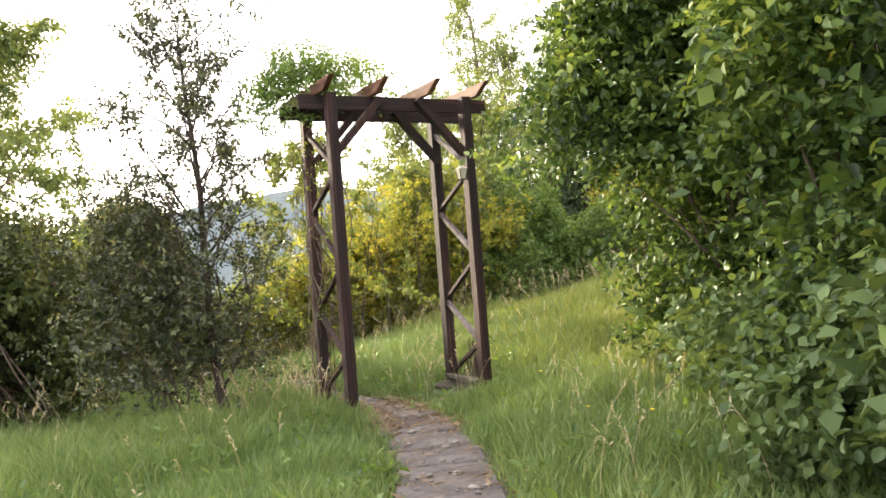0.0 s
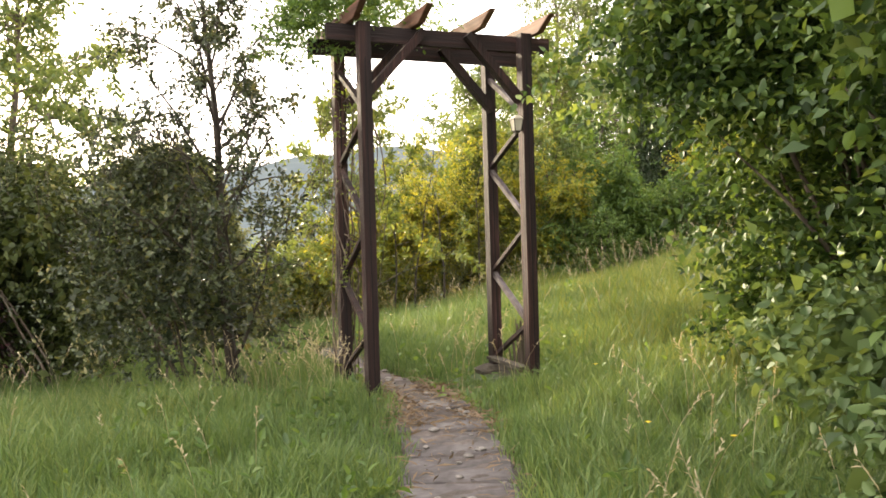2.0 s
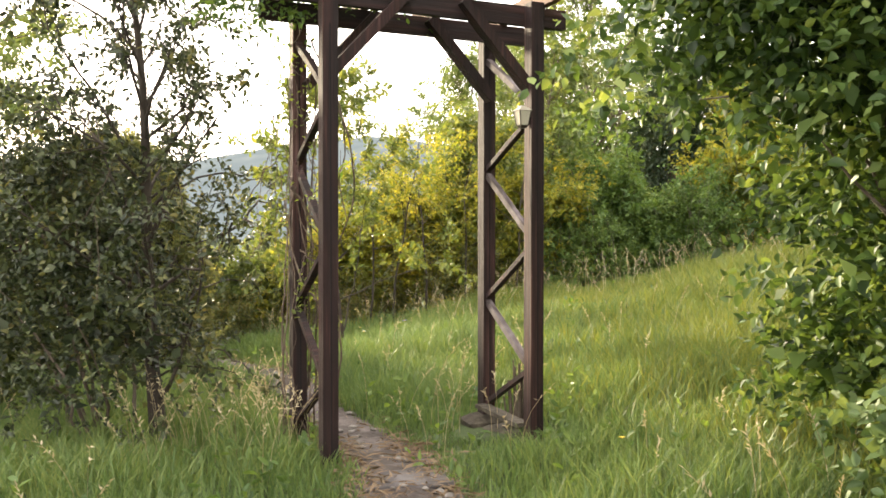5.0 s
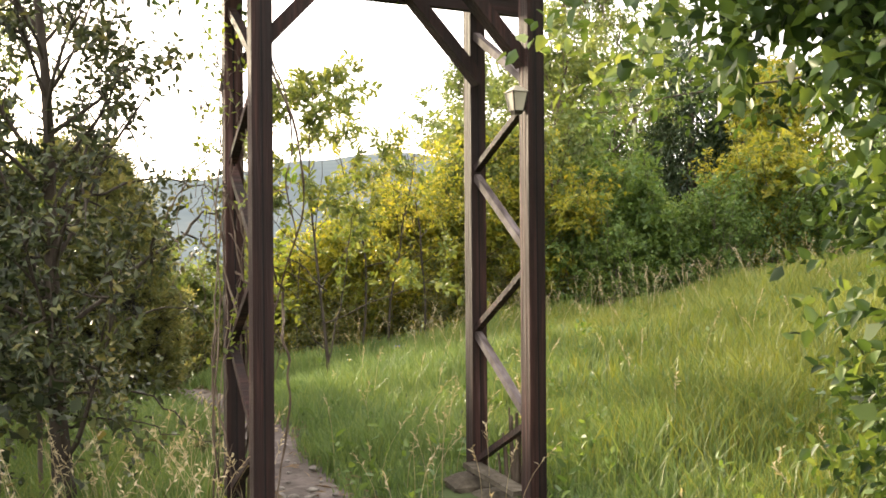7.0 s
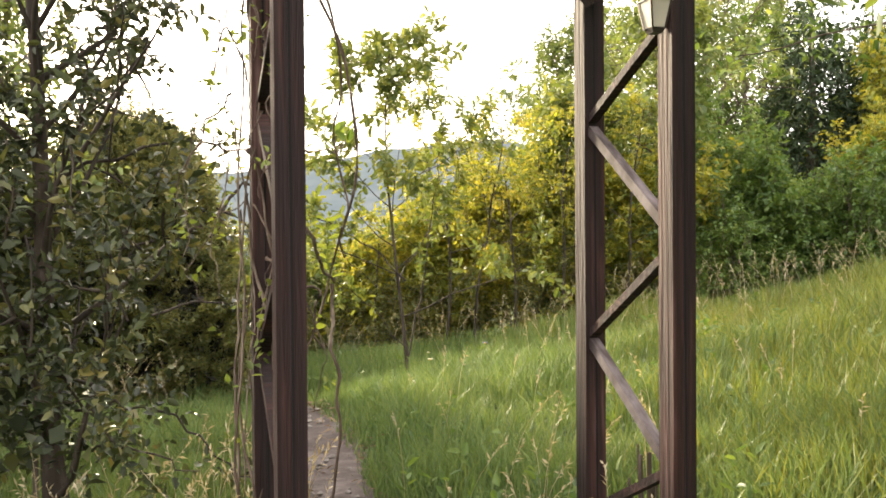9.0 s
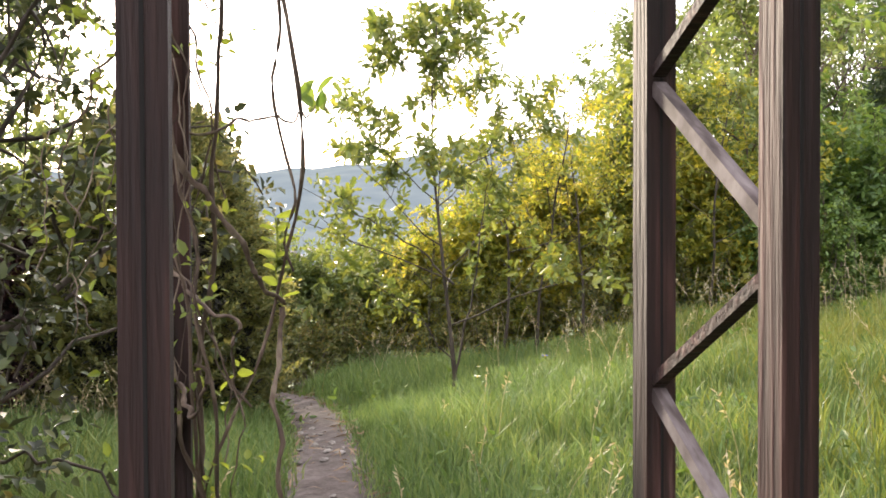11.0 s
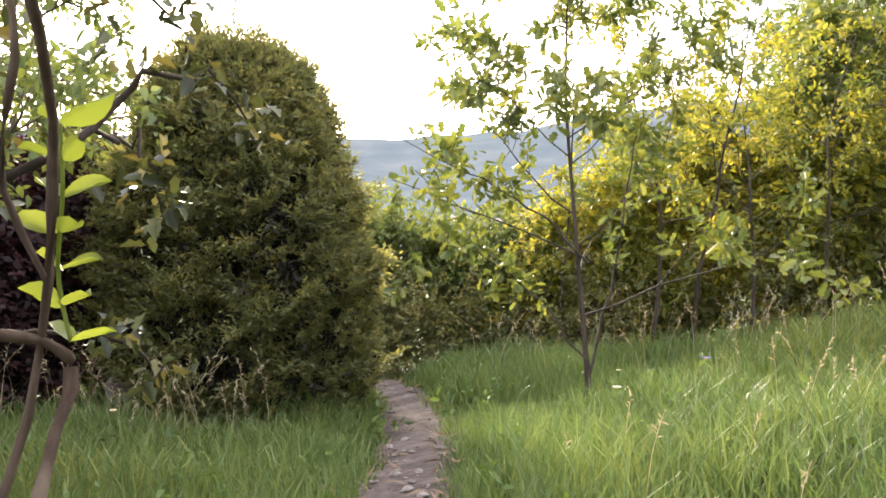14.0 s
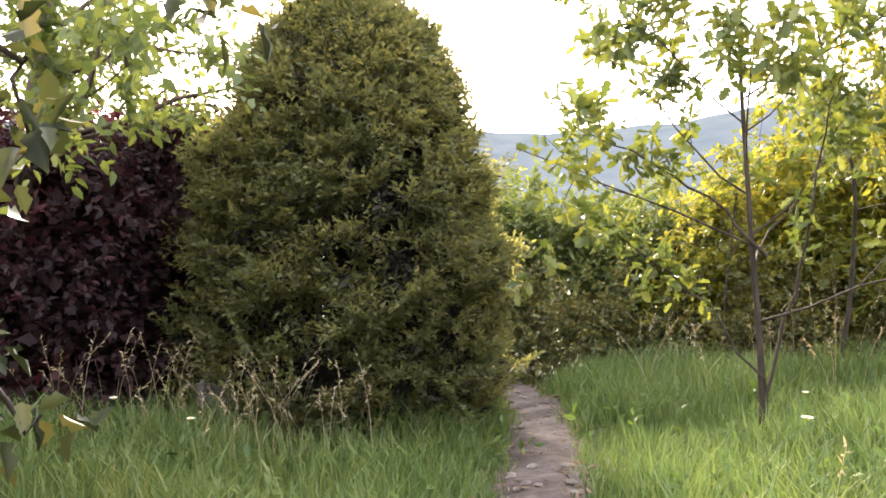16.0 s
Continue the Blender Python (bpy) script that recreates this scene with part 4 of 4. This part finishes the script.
def grass(name, n, seed, area, tall, wide, label):
    x, y, off = grass_places(n, seed, *area)
    r = np.random.default_rng(seed + 1)
    m = len(x)
    p = np.stack([x, y, x * 0], 1)
    h = tall * (0.75 + 0.35 * lump(p, 1.3, 41) + 0.2 * lump(p, 5, 42)) * r.uniform(0.5, 1.25, m)
    h *= np.interp(off, [-0.1, 0.1, 0.5], [0.35, 0.6, 1.0])
    h *= np.interp(np.hypot(x + 0.85, y - 9.65), [0.4, 1.0], [0.3, 1.0])
    h = np.maximum(h, 0.04)
    az = r.uniform(0, 2 * np.pi, m) + 0.8 * lump(p, 2, 43)
    bend = h * r.uniform(0.15, 0.75, m)
    dx, dy = np.cos(az), np.sin(az)
    w = wide * r.uniform(0.6, 1.3, m)
    ax = r.uniform(0, 2 * np.pi, m)
    sx, sy = np.cos(ax) * w / 2, np.sin(ax) * w / 2
    z = land(x, y) - 0.01
    b = np.stack([x, y, z], 1)
    s = np.stack([sx, sy, sx * 0], 1)
    d = np.stack([dx, dy, dx * 0], 1)
    mid = b + d * (bend * 0.28)[:, None] + np.array([0, 0, 1]) * (h * 0.55)[:, None]
    tip = b + d * bend[:, None] + np.array([0, 0, 1]) * (h * 0.95)[:, None]
    v = np.stack([b - s, b + s, mid + s * 0.75, mid - s * 0.75, tip], 1).reshape(-1, 3)
    # blades in the drier, sunlit-toned colour take over up the slope
    dry = r.uniform(0, 1, m) < np.clip((x - path_x(y) - 1.6 - np.clip((y - 11) * 0.4, 0, 1.8)) / 2.5, 0, 0.9) * np.clip((y - 6) / 3, 0, 1)
    for some, mat, what in ((~dry, M_GRASS, label), (dry, M_GRASS_DRY_LIT, "drier grass on the sunny slope, its yellow-green partly painted sunlight")):
        if some.any():
            vs = v.reshape(-1, 5, 3)[some].reshape(-1, 3)
            i = np.arange(some.sum())[:, None] * 5
            f = np.concatenate([i + np.array([[0, 1, 2]]), i + np.array([[0, 2, 3]]), i + np.array([[3, 2, 4]])])
            tagged(mesh_np(name, vs, f, mat), what, "grass", kind="stuff")


grass("meadow_grass", 40000, 104, (-18.0, 12.0, -11.0, 3.2), 0.34, 0.03, "long uncut green meadow grass behind the walker")
grass("meadow_grass", 28000, 106, (1.5, 14.0, 0.0, 21.0), 0.36, 0.028, "long uncut green meadow grass up the slope")
grass("meadow_grass", 38000, 108, (-20.0, -5.0, 1.0, 18.0), 0.36, 0.028, "long uncut green meadow grass in shade")
grass("meadow_grass", 230000, 100, (-7.0, 3.2, 0.6, 11.5), 0.36, 0.0105, "long uncut green meadow grass beside the path")
grass("meadow_grass", 210000, 102, (-9.0, 7.5, 11.0, 21.5), 0.37, 0.012, "long sunlit yellow-green meadow grass")


def weeds(n, seed, area):
    """Low broad-leaved plants between the grass."""
    x, y, off = grass_places(n, seed, *area)
    r = np.random.default_rng(seed)
    p = np.stack([x, y, land(x, y)], 1)
    d = r.normal(size=(len(x), 3)) * 0.5 + np.array([0, 0, 1.0])
    v, f, _ = sprays(p, d, 0.26, 7, 0.085, 0.42, 0.1, 0.9)
    tagged(mesh_np("meadow_herbs", v, f, M_MID), "low leafy herbs growing through the meadow grass", "herbs", kind="stuff")


weeds(1100, 200, (-6.0, 2.0, 2.5, 11.0))
weeds(900, 201, (-7.5, 6.0, 11.0, 20.5))


# ---- on and round the arch ----
def in_arch(p):
    return ARCH @ Vector(p)


def lantern():
    ob = thing("wall_lantern", ARCH @ pose(AW / 2 - PS / 2 - 0.047, -AD / 2 - 0.005, 2.335), "small cream glass lantern with dark frame, fixed to the post", "lantern")
    top, bot, hh = 0.046, 0.029, 0.10
    for k in range(4):
        a = k * math.pi / 2
        rot = Matrix.Rotation(a, 4, "Z")
        bm = bmesh.new()
        vs = [bm.verts.new(rot @ Vector(p)) for p in ((-bot, -bot, 0), (bot, -bot, 0), (top, -top, hh), (-top, -top, hh))]
        bk = [bm.verts.new(v.co * 0.93 + Vector((0, 0, 0.004))) for v in vs]
        bm.faces.new(vs)
        bm.faces.new(bk[::-1])
        for i in range(4):
            bm.faces.new((vs[i], bk[i], bk[(i + 1) % 4], vs[(i + 1) % 4]))
        bmesh.ops.recalc_face_normals(bm, faces=bm.faces)
        part("glass_panel", bm, M_FROST, ob, "cream frosted glass")
        e0, e1 = rot @ Vector((bot, -bot, -0.004)), rot @ Vector((top, -top, hh + 0.004))
        part("frame_rib", bar_bm(e0, e1, 0.008, 0.008, (1, 0, 0), 0.001), M_LAMP, ob)
    bm = bmesh.new()
    bmesh.ops.create_cone(bm, cap_ends=True, segments=4, radius1=0.074, radius2=0.02, depth=0.035, matrix=Matrix.Translation((0, 0, hh + 0.021)) @ Matrix.Rotation(math.pi / 4, 4, "Z"))
    part("cap", bm, M_FROST, ob, "pale sloping cap")
    bm = bmesh.new()
    bmesh.ops.create_cone(bm, cap_ends=True, segments=4, radius1=0.03, radius2=0.042, depth=0.02, matrix=Matrix.Translation((0, 0, -0.012)) @ Matrix.Rotation(math.pi / 4, 4, "Z"))
    part("base", bm, M_LAMP, ob)


def rock(name, sx, sy, sz, seed, mat=None, rough=0.18, square=0.0):
    bm = bmesh.new()
    bmesh.ops.create_icosphere(bm, subdivisions=2, radius=1)
    r = random.Random(seed)
    for v in bm.verts:
        d = v.co.normalized()
        if square:
            m = max(abs(d.x), abs(d.y), abs(d.z))
            d = d * (1 - square) + d / m * square
        k = 1 + rough * noise.noise(d * 1.7 + Vector((seed, 0, 0))) + r.uniform(-0.03, 0.03)
        v.co = Vector((d.x * sx * k, d.y * sy * k, d.z * sz * k))
    me = bpy.data.meshes.new(name)
    bm.to_mesh(me)
    bm.free()
    me.materials.append(mat or M_STONE)
    return me


def feet():
    for x, y, sx, sy, sz, z, sd in ((AW / 2 - 0.03, AD / 2 - 0.02, 0.17, 0.15, 0.10, 0.03, 3), (AW / 2 + 0.02, -AD / 2 + 0.06, 0.15, 0.16, 0.09, 0.0, 8), (AW / 2 - 0.02, 0.02, 0.10, 0.22, 0.07, 0.01, 5)):
        ob = new("foot_stone", rock("foot_stone", sx, sy, sz, sd, M_FOOT, square=0.97, rough=0.08))
        ob.matrix_world = ARCH @ pose(x, y, z, 3, -4, 2 * sd - 8)
        tagged(ob, "rough grey foot stone under the arch post", "stone", "foot stones of the arch")
    ob = part("old_plank", bar_bm((AW / 2 - 0.03, -AD / 2 + 0.1, 0.155), (AW / 2 - 0.07, AD / 2 - 0.05, 0.20), 0.11, 0.03, (0, 0, 1), 0.004), M_FOOT)
    ob.matrix_world = ARCH
    tagged(ob, "split old dark board lying between the posts", "board")
    # charred stub with shards between the braces
    st = thing("broken_stump", ARCH @ pose(AW / 2 + 0.10, 0.02, 0.02), "dark splintered dead stump with upright shards", "stump")
    for i in range(16):
        a = i * 2.4
        rr = 0.03 + 0.055 * (i % 3) / 2
        hgt = random.uniform(0.25, 0.62)
        part("shard", bar_bm((rr * math.cos(a), rr * math.sin(a), -0.05), (rr * 1.5 * math.cos(a), rr * 1.5 * math.sin(a), hgt), random.uniform(0.008, 0.024), 0.009, (math.cos(a), math.sin(a), 0), 0.003), M_BARK, st)


def smooth_path(pts, n=40, jit=0.0, seed=0):
    pts = np.array(pts, float)
    t = np.concatenate([[0], np.cumsum(np.linalg.norm(np.diff(pts, axis=0), axis=1))])
    s = np.linspace(0, t[-1], n)
    q = np.stack([np.interp(s, t, pts[:, k]) for k in range(3)], 1)
    for _ in range(3):
        q[1:-1] = 0.25 * q[:-2] + 0.5 * q[1:-1] + 0.25 * q[2:]
    if jit:
        r = np.random.default_rng(seed)
        j = r.normal(size=q.shape) * jit
        for _ in range(2):
            j[1:-1] = (j[:-2] + j[1:-1] + j[2:]) / 3
        j[0] = 0
        q = q + j
    return q


def vine():
    ob = thing("climbing_vine", pose(0, 0, 0), "old climbing honeysuckle with bare twisted stems on the arch", "climber")
    r = np.random.default_rng(5)
    stems = [
        ([(-2.0, 9.1, 3.0), (-1.9, 9.2, 2.5), (-1.80, 9.28, 2.15), (-1.81, 9.32, 1.9), (-1.97, 9.52, 1.62), (-2.06, 9.62, 1.37), (-2.12, 9.52, 1.12), (-2.15, 9.3, 0.8), (-2.25, 9.2, 0.4), (-2.3, 9.15, 0.02)], 0.0075),
        ([(-2.06, 9.62, 1.37), (-1.98, 9.46, 1.05), (-1.94, 9.42, 0.7), (-2.0, 9.4, 0.35), (-2.05, 9.35, 0.02)], 0.009),
        ([(-2.1, 9.2, 3.0), (-1.92, 9.22, 2.6), (-1.86, 9.3, 2.3), (-1.95, 9.4, 2.0), (-1.9, 9.45, 1.7), (-2.0, 9.5, 1.5)], 0.007),
        ([(-2.2, 9.3, 1.9), (-2.05, 9.6, 1.98), (-2.1, 9.85, 2.02), (-2.13, 9.97, 2.06)], 0.005),
        ([(-2.25, 9.2, 1.95), (-2.1, 9.3, 1.7), (-2.02, 9.4, 1.5), (-2.06, 9.62, 1.37)], 0.012),
        ([(-2.2, 9.25, 1.5), (-2.05, 9.2, 1.42), (-1.92, 9.15, 1.36), (-1.98, 9.25, 1.15)], 0.007),
        ([(-2.25, 9.3, 1.15), (-2.1, 9.15, 1.18), (-1.98, 9.05, 1.12), (-1.9, 9.0, 1.3)], 0.009),
    ]
    for k in range(9):   # wound round the two posts and between them
        px, py = (-AW / 2, AD / 2 - 0.01 * (k % 3))
        tw, ph, rr = r.uniform(-1.6, 1.6), r.uniform(0, 6.3), r.uniform(0.075, 0.12) + (k % 4 == 1) * 0.05
        zs = np.linspace(0.0, r.uniform(1.6, 3.1), 14)
        pts = [in_arch((px + rr * math.cos(ph + tw * z * 2) + r.normal() * 0.012, py + rr * math.sin(ph + tw * z * 2) + r.normal() * 0.012, z)) for z in zs]
        stems.append((pts, r.uniform(0.005, 0.012) * (0.7 if k % 4 == 0 else 1.0)))
    for k in range(26):   # loose hanging ends
        a = in_arch((r.uniform(-0.98, -0.70), r.uniform(0.0, 0.5), r.uniform(1.6, 3.0)))
        L = r.uniform(0.3, 1.1)
        e = r.normal(size=2) * 0.2
        stems.append(([a, (a.x + e[0] * 0.5, a.y + e[1] * 0.5, a.z - L * 0.3), (a.x + e[0], a.y + e[1], a.z - L * 0.7), (a.x + e[0] * 0.7, a.y + e[1] * 1.3, a.z - L)], r.uniform(0.002, 0.005)))
    cent, dirs = [], []
    for i, (pts, rad) in enumerate(stems):
        q = smooth_path(pts, 36, 0.02, i)
        v, f = tubes([(q, np.linspace(rad, rad * 0.55, 36) * (1 + 0.18 * np.sin(np.arange(36) * 1.9)))], 6)
        mesh_np("stem", v, f, M_VINE, ob, smooth=True)
        for _ in range(0 if i < 3 else 1 if i < 12 else 3):
            p = q[r.integers(4, 34)]
            cent.append(p)
            dirs.append(r.normal(size=3) + np.array([0, 0, 0.6]))
    v, f, _ = sprays(np.array(cent), np.array(dirs), 0.12, 4, 0.042, 0.55, 0.15)
    tagged(mesh_np("leafage", v, f, M_VLEAF, ob, "scattered fresh green leaves"), kind="stuff")
    shoot = np.array([(-2.06, 9.62, 1.40), (-2.09, 9.62, 1.48), (-2.07, 9.62, 1.57), (-2.09, 9.63, 1.66)])
    v, f = tubes([(smooth_path(shoot, 12), np.full(12, 0.003))], 5)
    mesh_np("shoot", v, f, M_VLEAF, ob)
    pos = np.repeat(smooth_path(shoot, 7), 2, 0)
    ax = np.array([[(-1) ** i * 0.9, 0.25 * (-1) ** (i // 2), 0.35] for i in range(14)])
    v, f = leaves(pos, ax, rng.uniform(0.05, 0.085, 14), rng.uniform(0.026, 0.036, 14), "smooth")
    mesh_np("shoot_leafage", v, f, M_VLEAF, ob, "bright green young leaves")
    base = np.array([-2.13, 9.97, 2.06])
    ax = np.array([[0.5 * math.cos(a), 0.3 * math.sin(a), 0.5] for a in np.linspace(0, 5.4, 7)])
    v, f = leaves(base + rng.normal(size=(7, 3)) * 0.03, ax, rng.uniform(0.07, 0.1, 7), rng.uniform(0.03, 0.042, 7), "smooth")
    tagged(mesh_np("sprig", v, f, M_MID, ob, "sprig of dull green leaves"), kind="stuff")
    # leafy mass on the roof
    c, d = blob_points([(-0.85, 0.15, 3.42, 0.55, 0.5, 0.27), (-0.35, 0.25, 3.42, 0.5, 0.4, 0.2), (-1.15, 0.1, 3.2, 0.3, 0.35, 0.3)], 950, 9, 0.2, 0.4, 4)
    m = np.array(ARCH)
    c = c @ m[:3, :3].T + m[:3, 3]
    d = d @ m[:3, :3].T + np.array([0, 0, 0.35]) + rng.normal(size=d.shape) * 0.5
    v, f, tw = sprays(c, d, 0.2, 7, 0.05, 0.5, 0.2)
    mesh_np("roof_leafage", v, f, M_MID, ob, "mop of green leaves over the roof corner")


lantern()
feet()
vine()

# ---- path pieces ----
def slabs():
    bm = bmesh.new()
    bmesh.ops.create_cube(bm, size=1)
    bmesh.ops.scale(bm, vec=(0.66, 0.66, 0.05), verts=bm.verts)
    bmesh.ops.bevel(bm, geom=bm.edges[:], offset=0.014, segments=1, affect="EDGES")
    me = bpy.data.meshes.new("slab")
    bm.to_mesh(me)
    bm.free()
    me.materials.append(M_SLAB)
    r = random.Random(4)
    for i in range(13):
        y = 0.6 + i * 0.672
        x = float(path_x(y))
        yaw = math.degrees(math.atan2(-(path_x(y + 0.2) - path_x(y - 0.2)), 0.4))
        ob = link("slab", me, path_ob)
        ob.matrix_local = pose(x + r.uniform(-0.03, 0.03), y, float(land(x, y)) - 0.004 + r.uniform(-0.006, 0.004), r.uniform(-1, 1), r.uniform(-1.2, 1.2), yaw + r.uniform(-2, 2))


def grit():
    kinds = [rock("stone", s, s * 0.75, s * 0.4, i + 20) for i, s in enumerate((0.014, 0.02, 0.028, 0.04))]
    r = random.Random(6)
    for i in range(150):
        y = r.uniform(9.6, 17.5) if i % 3 else r.uniform(5, 10)
        x = float(path_x(y)) + r.uniform(-0.26, 0.26)
        ob = link("stone", r.choice(kinds), path_ob)
        ob.matrix_local = pose(x, y, float(land(x, y)) + (0.028 if y > 9 else 0.034), 0, 0, r.uniform(0, 360))


slabs()
grit()


def litter():
    r = np.random.default_rng(77)
    n = 2600
    y = np.concatenate([r.uniform(7.6, 9.6, n // 2), r.uniform(3, 18.5, n - n // 2)])
    side = r.choice([-1, 1], n) * np.abs(r.normal(0.27, 0.1, n))
    x = path_x(y) + side
    p = np.stack([x, y, land(x, y) + 0.025 + r.uniform(0, 0.03, n)], 1)
    ax = r.normal(size=(n, 3)) * np.array([1, 1, 0.25])
    L = r.uniform(0.04, 0.16, n)
    v, f = leaves(p, ax, L, L * 0.12, "lance")
    tagged(mesh_np("dry_litter", v, f, M_LITTER), "dry grass and leaf litter along the path", "litter", kind="stuff")


litter()
stone = new("standing_stone", rock("standing_stone", 0.12, 0.08, 0.24, 31, square=0.45))
stone.matrix_world = pose(-7.12, 13.93, float(land(-7.12, 13.93)) + 0.24, 2, 3, 30)
tagged(stone, "small rounded pale grey standing stone in grass", "stone")


# ---- tall stalks and flowers ----
def stalks(n, area, seed, tall):
    """Bent dry stems with a feathery head."""
    r = np.random.default_rng(seed)
    x, y = r.uniform(area[0], area[1], n), r.uniform(area[2], area[3], n)
    ok = np.abs(x - path_x(y)) > 0.35
    x, y = x[ok], y[ok]
    paths, pos, ax = [], [], []
    for i in range(len(x)):
        h = tall * r.uniform(0.6, 1.2)
        a = r.uniform(0, 6.3)
        b = h * r.uniform(0.1, 0.5)
        s = np.linspace(0, 1, 6)
        pts = np.stack([x[i] + math.cos(a) * b * s ** 2, y[i] + math.sin(a) * b * s ** 2, land(x[i], y[i]) + h * s * (1 - 0.12 * s)], 1)
        paths.append((pts, np.linspace(0.0022, 0.0012, 6)))
        for q in np.linspace(0.74, 1.0, 9):
            k = np.array([np.interp(q, s, pts[:, c]) for c in range(3)])
            pos.append(k)
            ax.append(r.normal(size=3) * 0.6 + np.array([math.cos(a) * 0.6, math.sin(a) * 0.6, 0.8]))
    v, f = tubes(paths, 3)
    v2, f2 = leaves(np.array(pos), np.array(ax), r.uniform(0.025, 0.05, len(pos)), r.uniform(0.007, 0.013, len(pos)), "lance")
    return np.concatenate([v, v2]), np.concatenate([f, f2 + len(v)])


AREAS = [(95, (-7.9, -5.6, 12.9, 14.6), 1, 0.75), (45, (-7.5, -4.4, 7.5, 9.6), 2, 0.75), (80, (-3.3, -2.0, 8.2, 10.2), 3, 0.65), (30, (0.2, 1.6, 4.5, 9.5), 4, 0.6),
         (340, (-6.0, 5.5, 16.5, 20.2), 5, 0.75), (80, (-3.0, 4.5, 10.5, 17), 6, 0.6), (50, (-2.6, -0.5, 8.6, 10.8), 7, 0.6), (14, (-4.0, -1.6, 3.5, 8.0), 8, 0.55)]
for n_, area_, sd_, tl_ in AREAS:
    v_, f_ = stalks(n_, area_, 300 + sd_, tl_)
    tagged(mesh_np("grass_stalks", v_, f_, M_SEED), "tall bent grass stalks with dry pale seed heads", "grass", kind="stuff")


def flower(x, y, h, mat, rad, label, seed):
    ob = thing("meadow_flower", pose(x, y, float(land(x, y))), label, "flower", "meadow flowers")
    v, f = tubes([(np.array([[0, 0, -0.02], [0.01, 0.005, h * 0.5], [0.0, 0.0, h]]), np.array([0.002, 0.0016, 0.0014]))], 4)
    mesh_np("stalk", v, f, M_GRASS, ob)
    n = 11
    a = np.linspace(0, 2 * np.pi, n, endpoint=False)
    ax = np.stack([np.cos(a), np.sin(a), np.full(n, 0.35)], 1)
    v, f = leaves(np.tile([[0, 0, h]], (n, 1)), ax, np.full(n, rad), np.full(n, rad * 0.55), "oval", np.tile([[0, 0, 1.0]], (n, 1)))
    mesh_np("petals", v, f, mat, ob)
    bm = bmesh.new()
    bmesh.ops.create_uvsphere(bm, u_segments=8, v_segments=5, radius=rad * 0.32, matrix=Matrix.Translation((0, 0, h + 0.002)))
    part("eye", bm, M_YELLOW, ob, smooth=True)


for i_, (x_, y_, h_, m_, r_, l_) in enumerate([(-3.14, 14.8, 0.36, M_WHITE, 0.035, "white daisy in the meadow grass"), (-2.89, 16.29, 0.30, M_BLUE, 0.04, "violet-blue bell flower in the meadow grass"), (-6.2, 13.1, 0.36, M_WHITE, 0.03, "white daisy in the meadow grass"),
                                             (-6.9, 13.0, 0.36, M_WHITE, 0.03, "white daisy in the meadow grass"), (0.35, 6.4, 0.34, M_YELLOW, 0.02, "small yellow flower in the meadow grass"), (0.05, 8.4, 0.36, M_YELLOW, 0.02, "small yellow flower in the meadow grass"),
                                             (0.75, 6.0, 0.34, M_YELLOW, 0.02, "small yellow flower in the meadow grass"), (-3.4, 15.6, 0.36, M_WHITE, 0.025, "white daisy in the meadow grass")]):
    flower(x_, y_, h_, m_, r_, l_, i_)


# ---- village in the valley ----
def house(d, az, w, h, seed):
    a = radians(az)
    x, y = -math.sin(a) * d, math.cos(a) * d
    z = np.interp(d, [420, 900, 1300], [-15, -23, -22])
    ob = thing("far_house", pose(x, y, float(z) - 1, 0, 0, az + seed * 37 % 90), "pale rendered house with tiled roof down in the valley", "house", "village in the valley")
    bm = bmesh.new()
    bmesh.ops.create_cube(bm, size=1, matrix=Matrix.Translation((0, 0, h / 2)) @ Matrix.Diagonal((w, w * 0.7, h, 1)))
    part("wall", bm, M_WALL_FAR, ob)
    bm = bmesh.new()
    vs = [bm.verts.new(p) for p in ((-w * 0.54, -w * 0.4, h), (w * 0.54, -w * 0.4, h), (w * 0.54, w * 0.4, h), (-w * 0.54, w * 0.4, h), (-w * 0.54, 0, h + w * 0.3), (w * 0.54, 0, h + w * 0.3))]
    for q in ((0, 1, 5, 4), (2, 3, 4, 5), (0, 4, 3), (1, 2, 5), (3, 2, 1, 0)):
        bm.faces.new([vs[i] for i in q])
    part("roof", bm, M_ROOF_FAR, ob)


for i in range(20):
    house(850 + (i * 73) % 320, 20 + i * 1.05 + (i * 37 % 10) * 0.12, 9 + (i * 5) % 9, 5 + i % 3, i)


# ---- bare branch that reaches over the meadow ----
br = thing("overhanging_branch", pose(1.9, 11.6, 2.2), "long thin dark branch with a few leaves reaching over the meadow", "branch")
q_ = smooth_path([(0.9, -0.2, 0.55), (0.0, 0.0, 0.75), (-0.9, 0.2, 0.7), (-1.6, 0.22, 0.62), (-2.1, 0.25, 0.55)], 24, 0.03, 3)
v_, f_ = tubes([(q_, np.linspace(0.016, 0.004, 24))], 5)
mesh_np("limb", v_, f_, M_BARK, br, smooth=True)
v_, f_, _ = sprays(q_[rng.integers(4, 24, 130)] + rng.normal(size=(130, 3)) * 0.10, rng.normal(size=(130, 3)) + np.array([0, 0, 0.3]), 0.2, 6, 0.065, 0.5, 0.2)
tagged(mesh_np("leafage", v_, f_, M_HEDGE, br), kind="stuff")
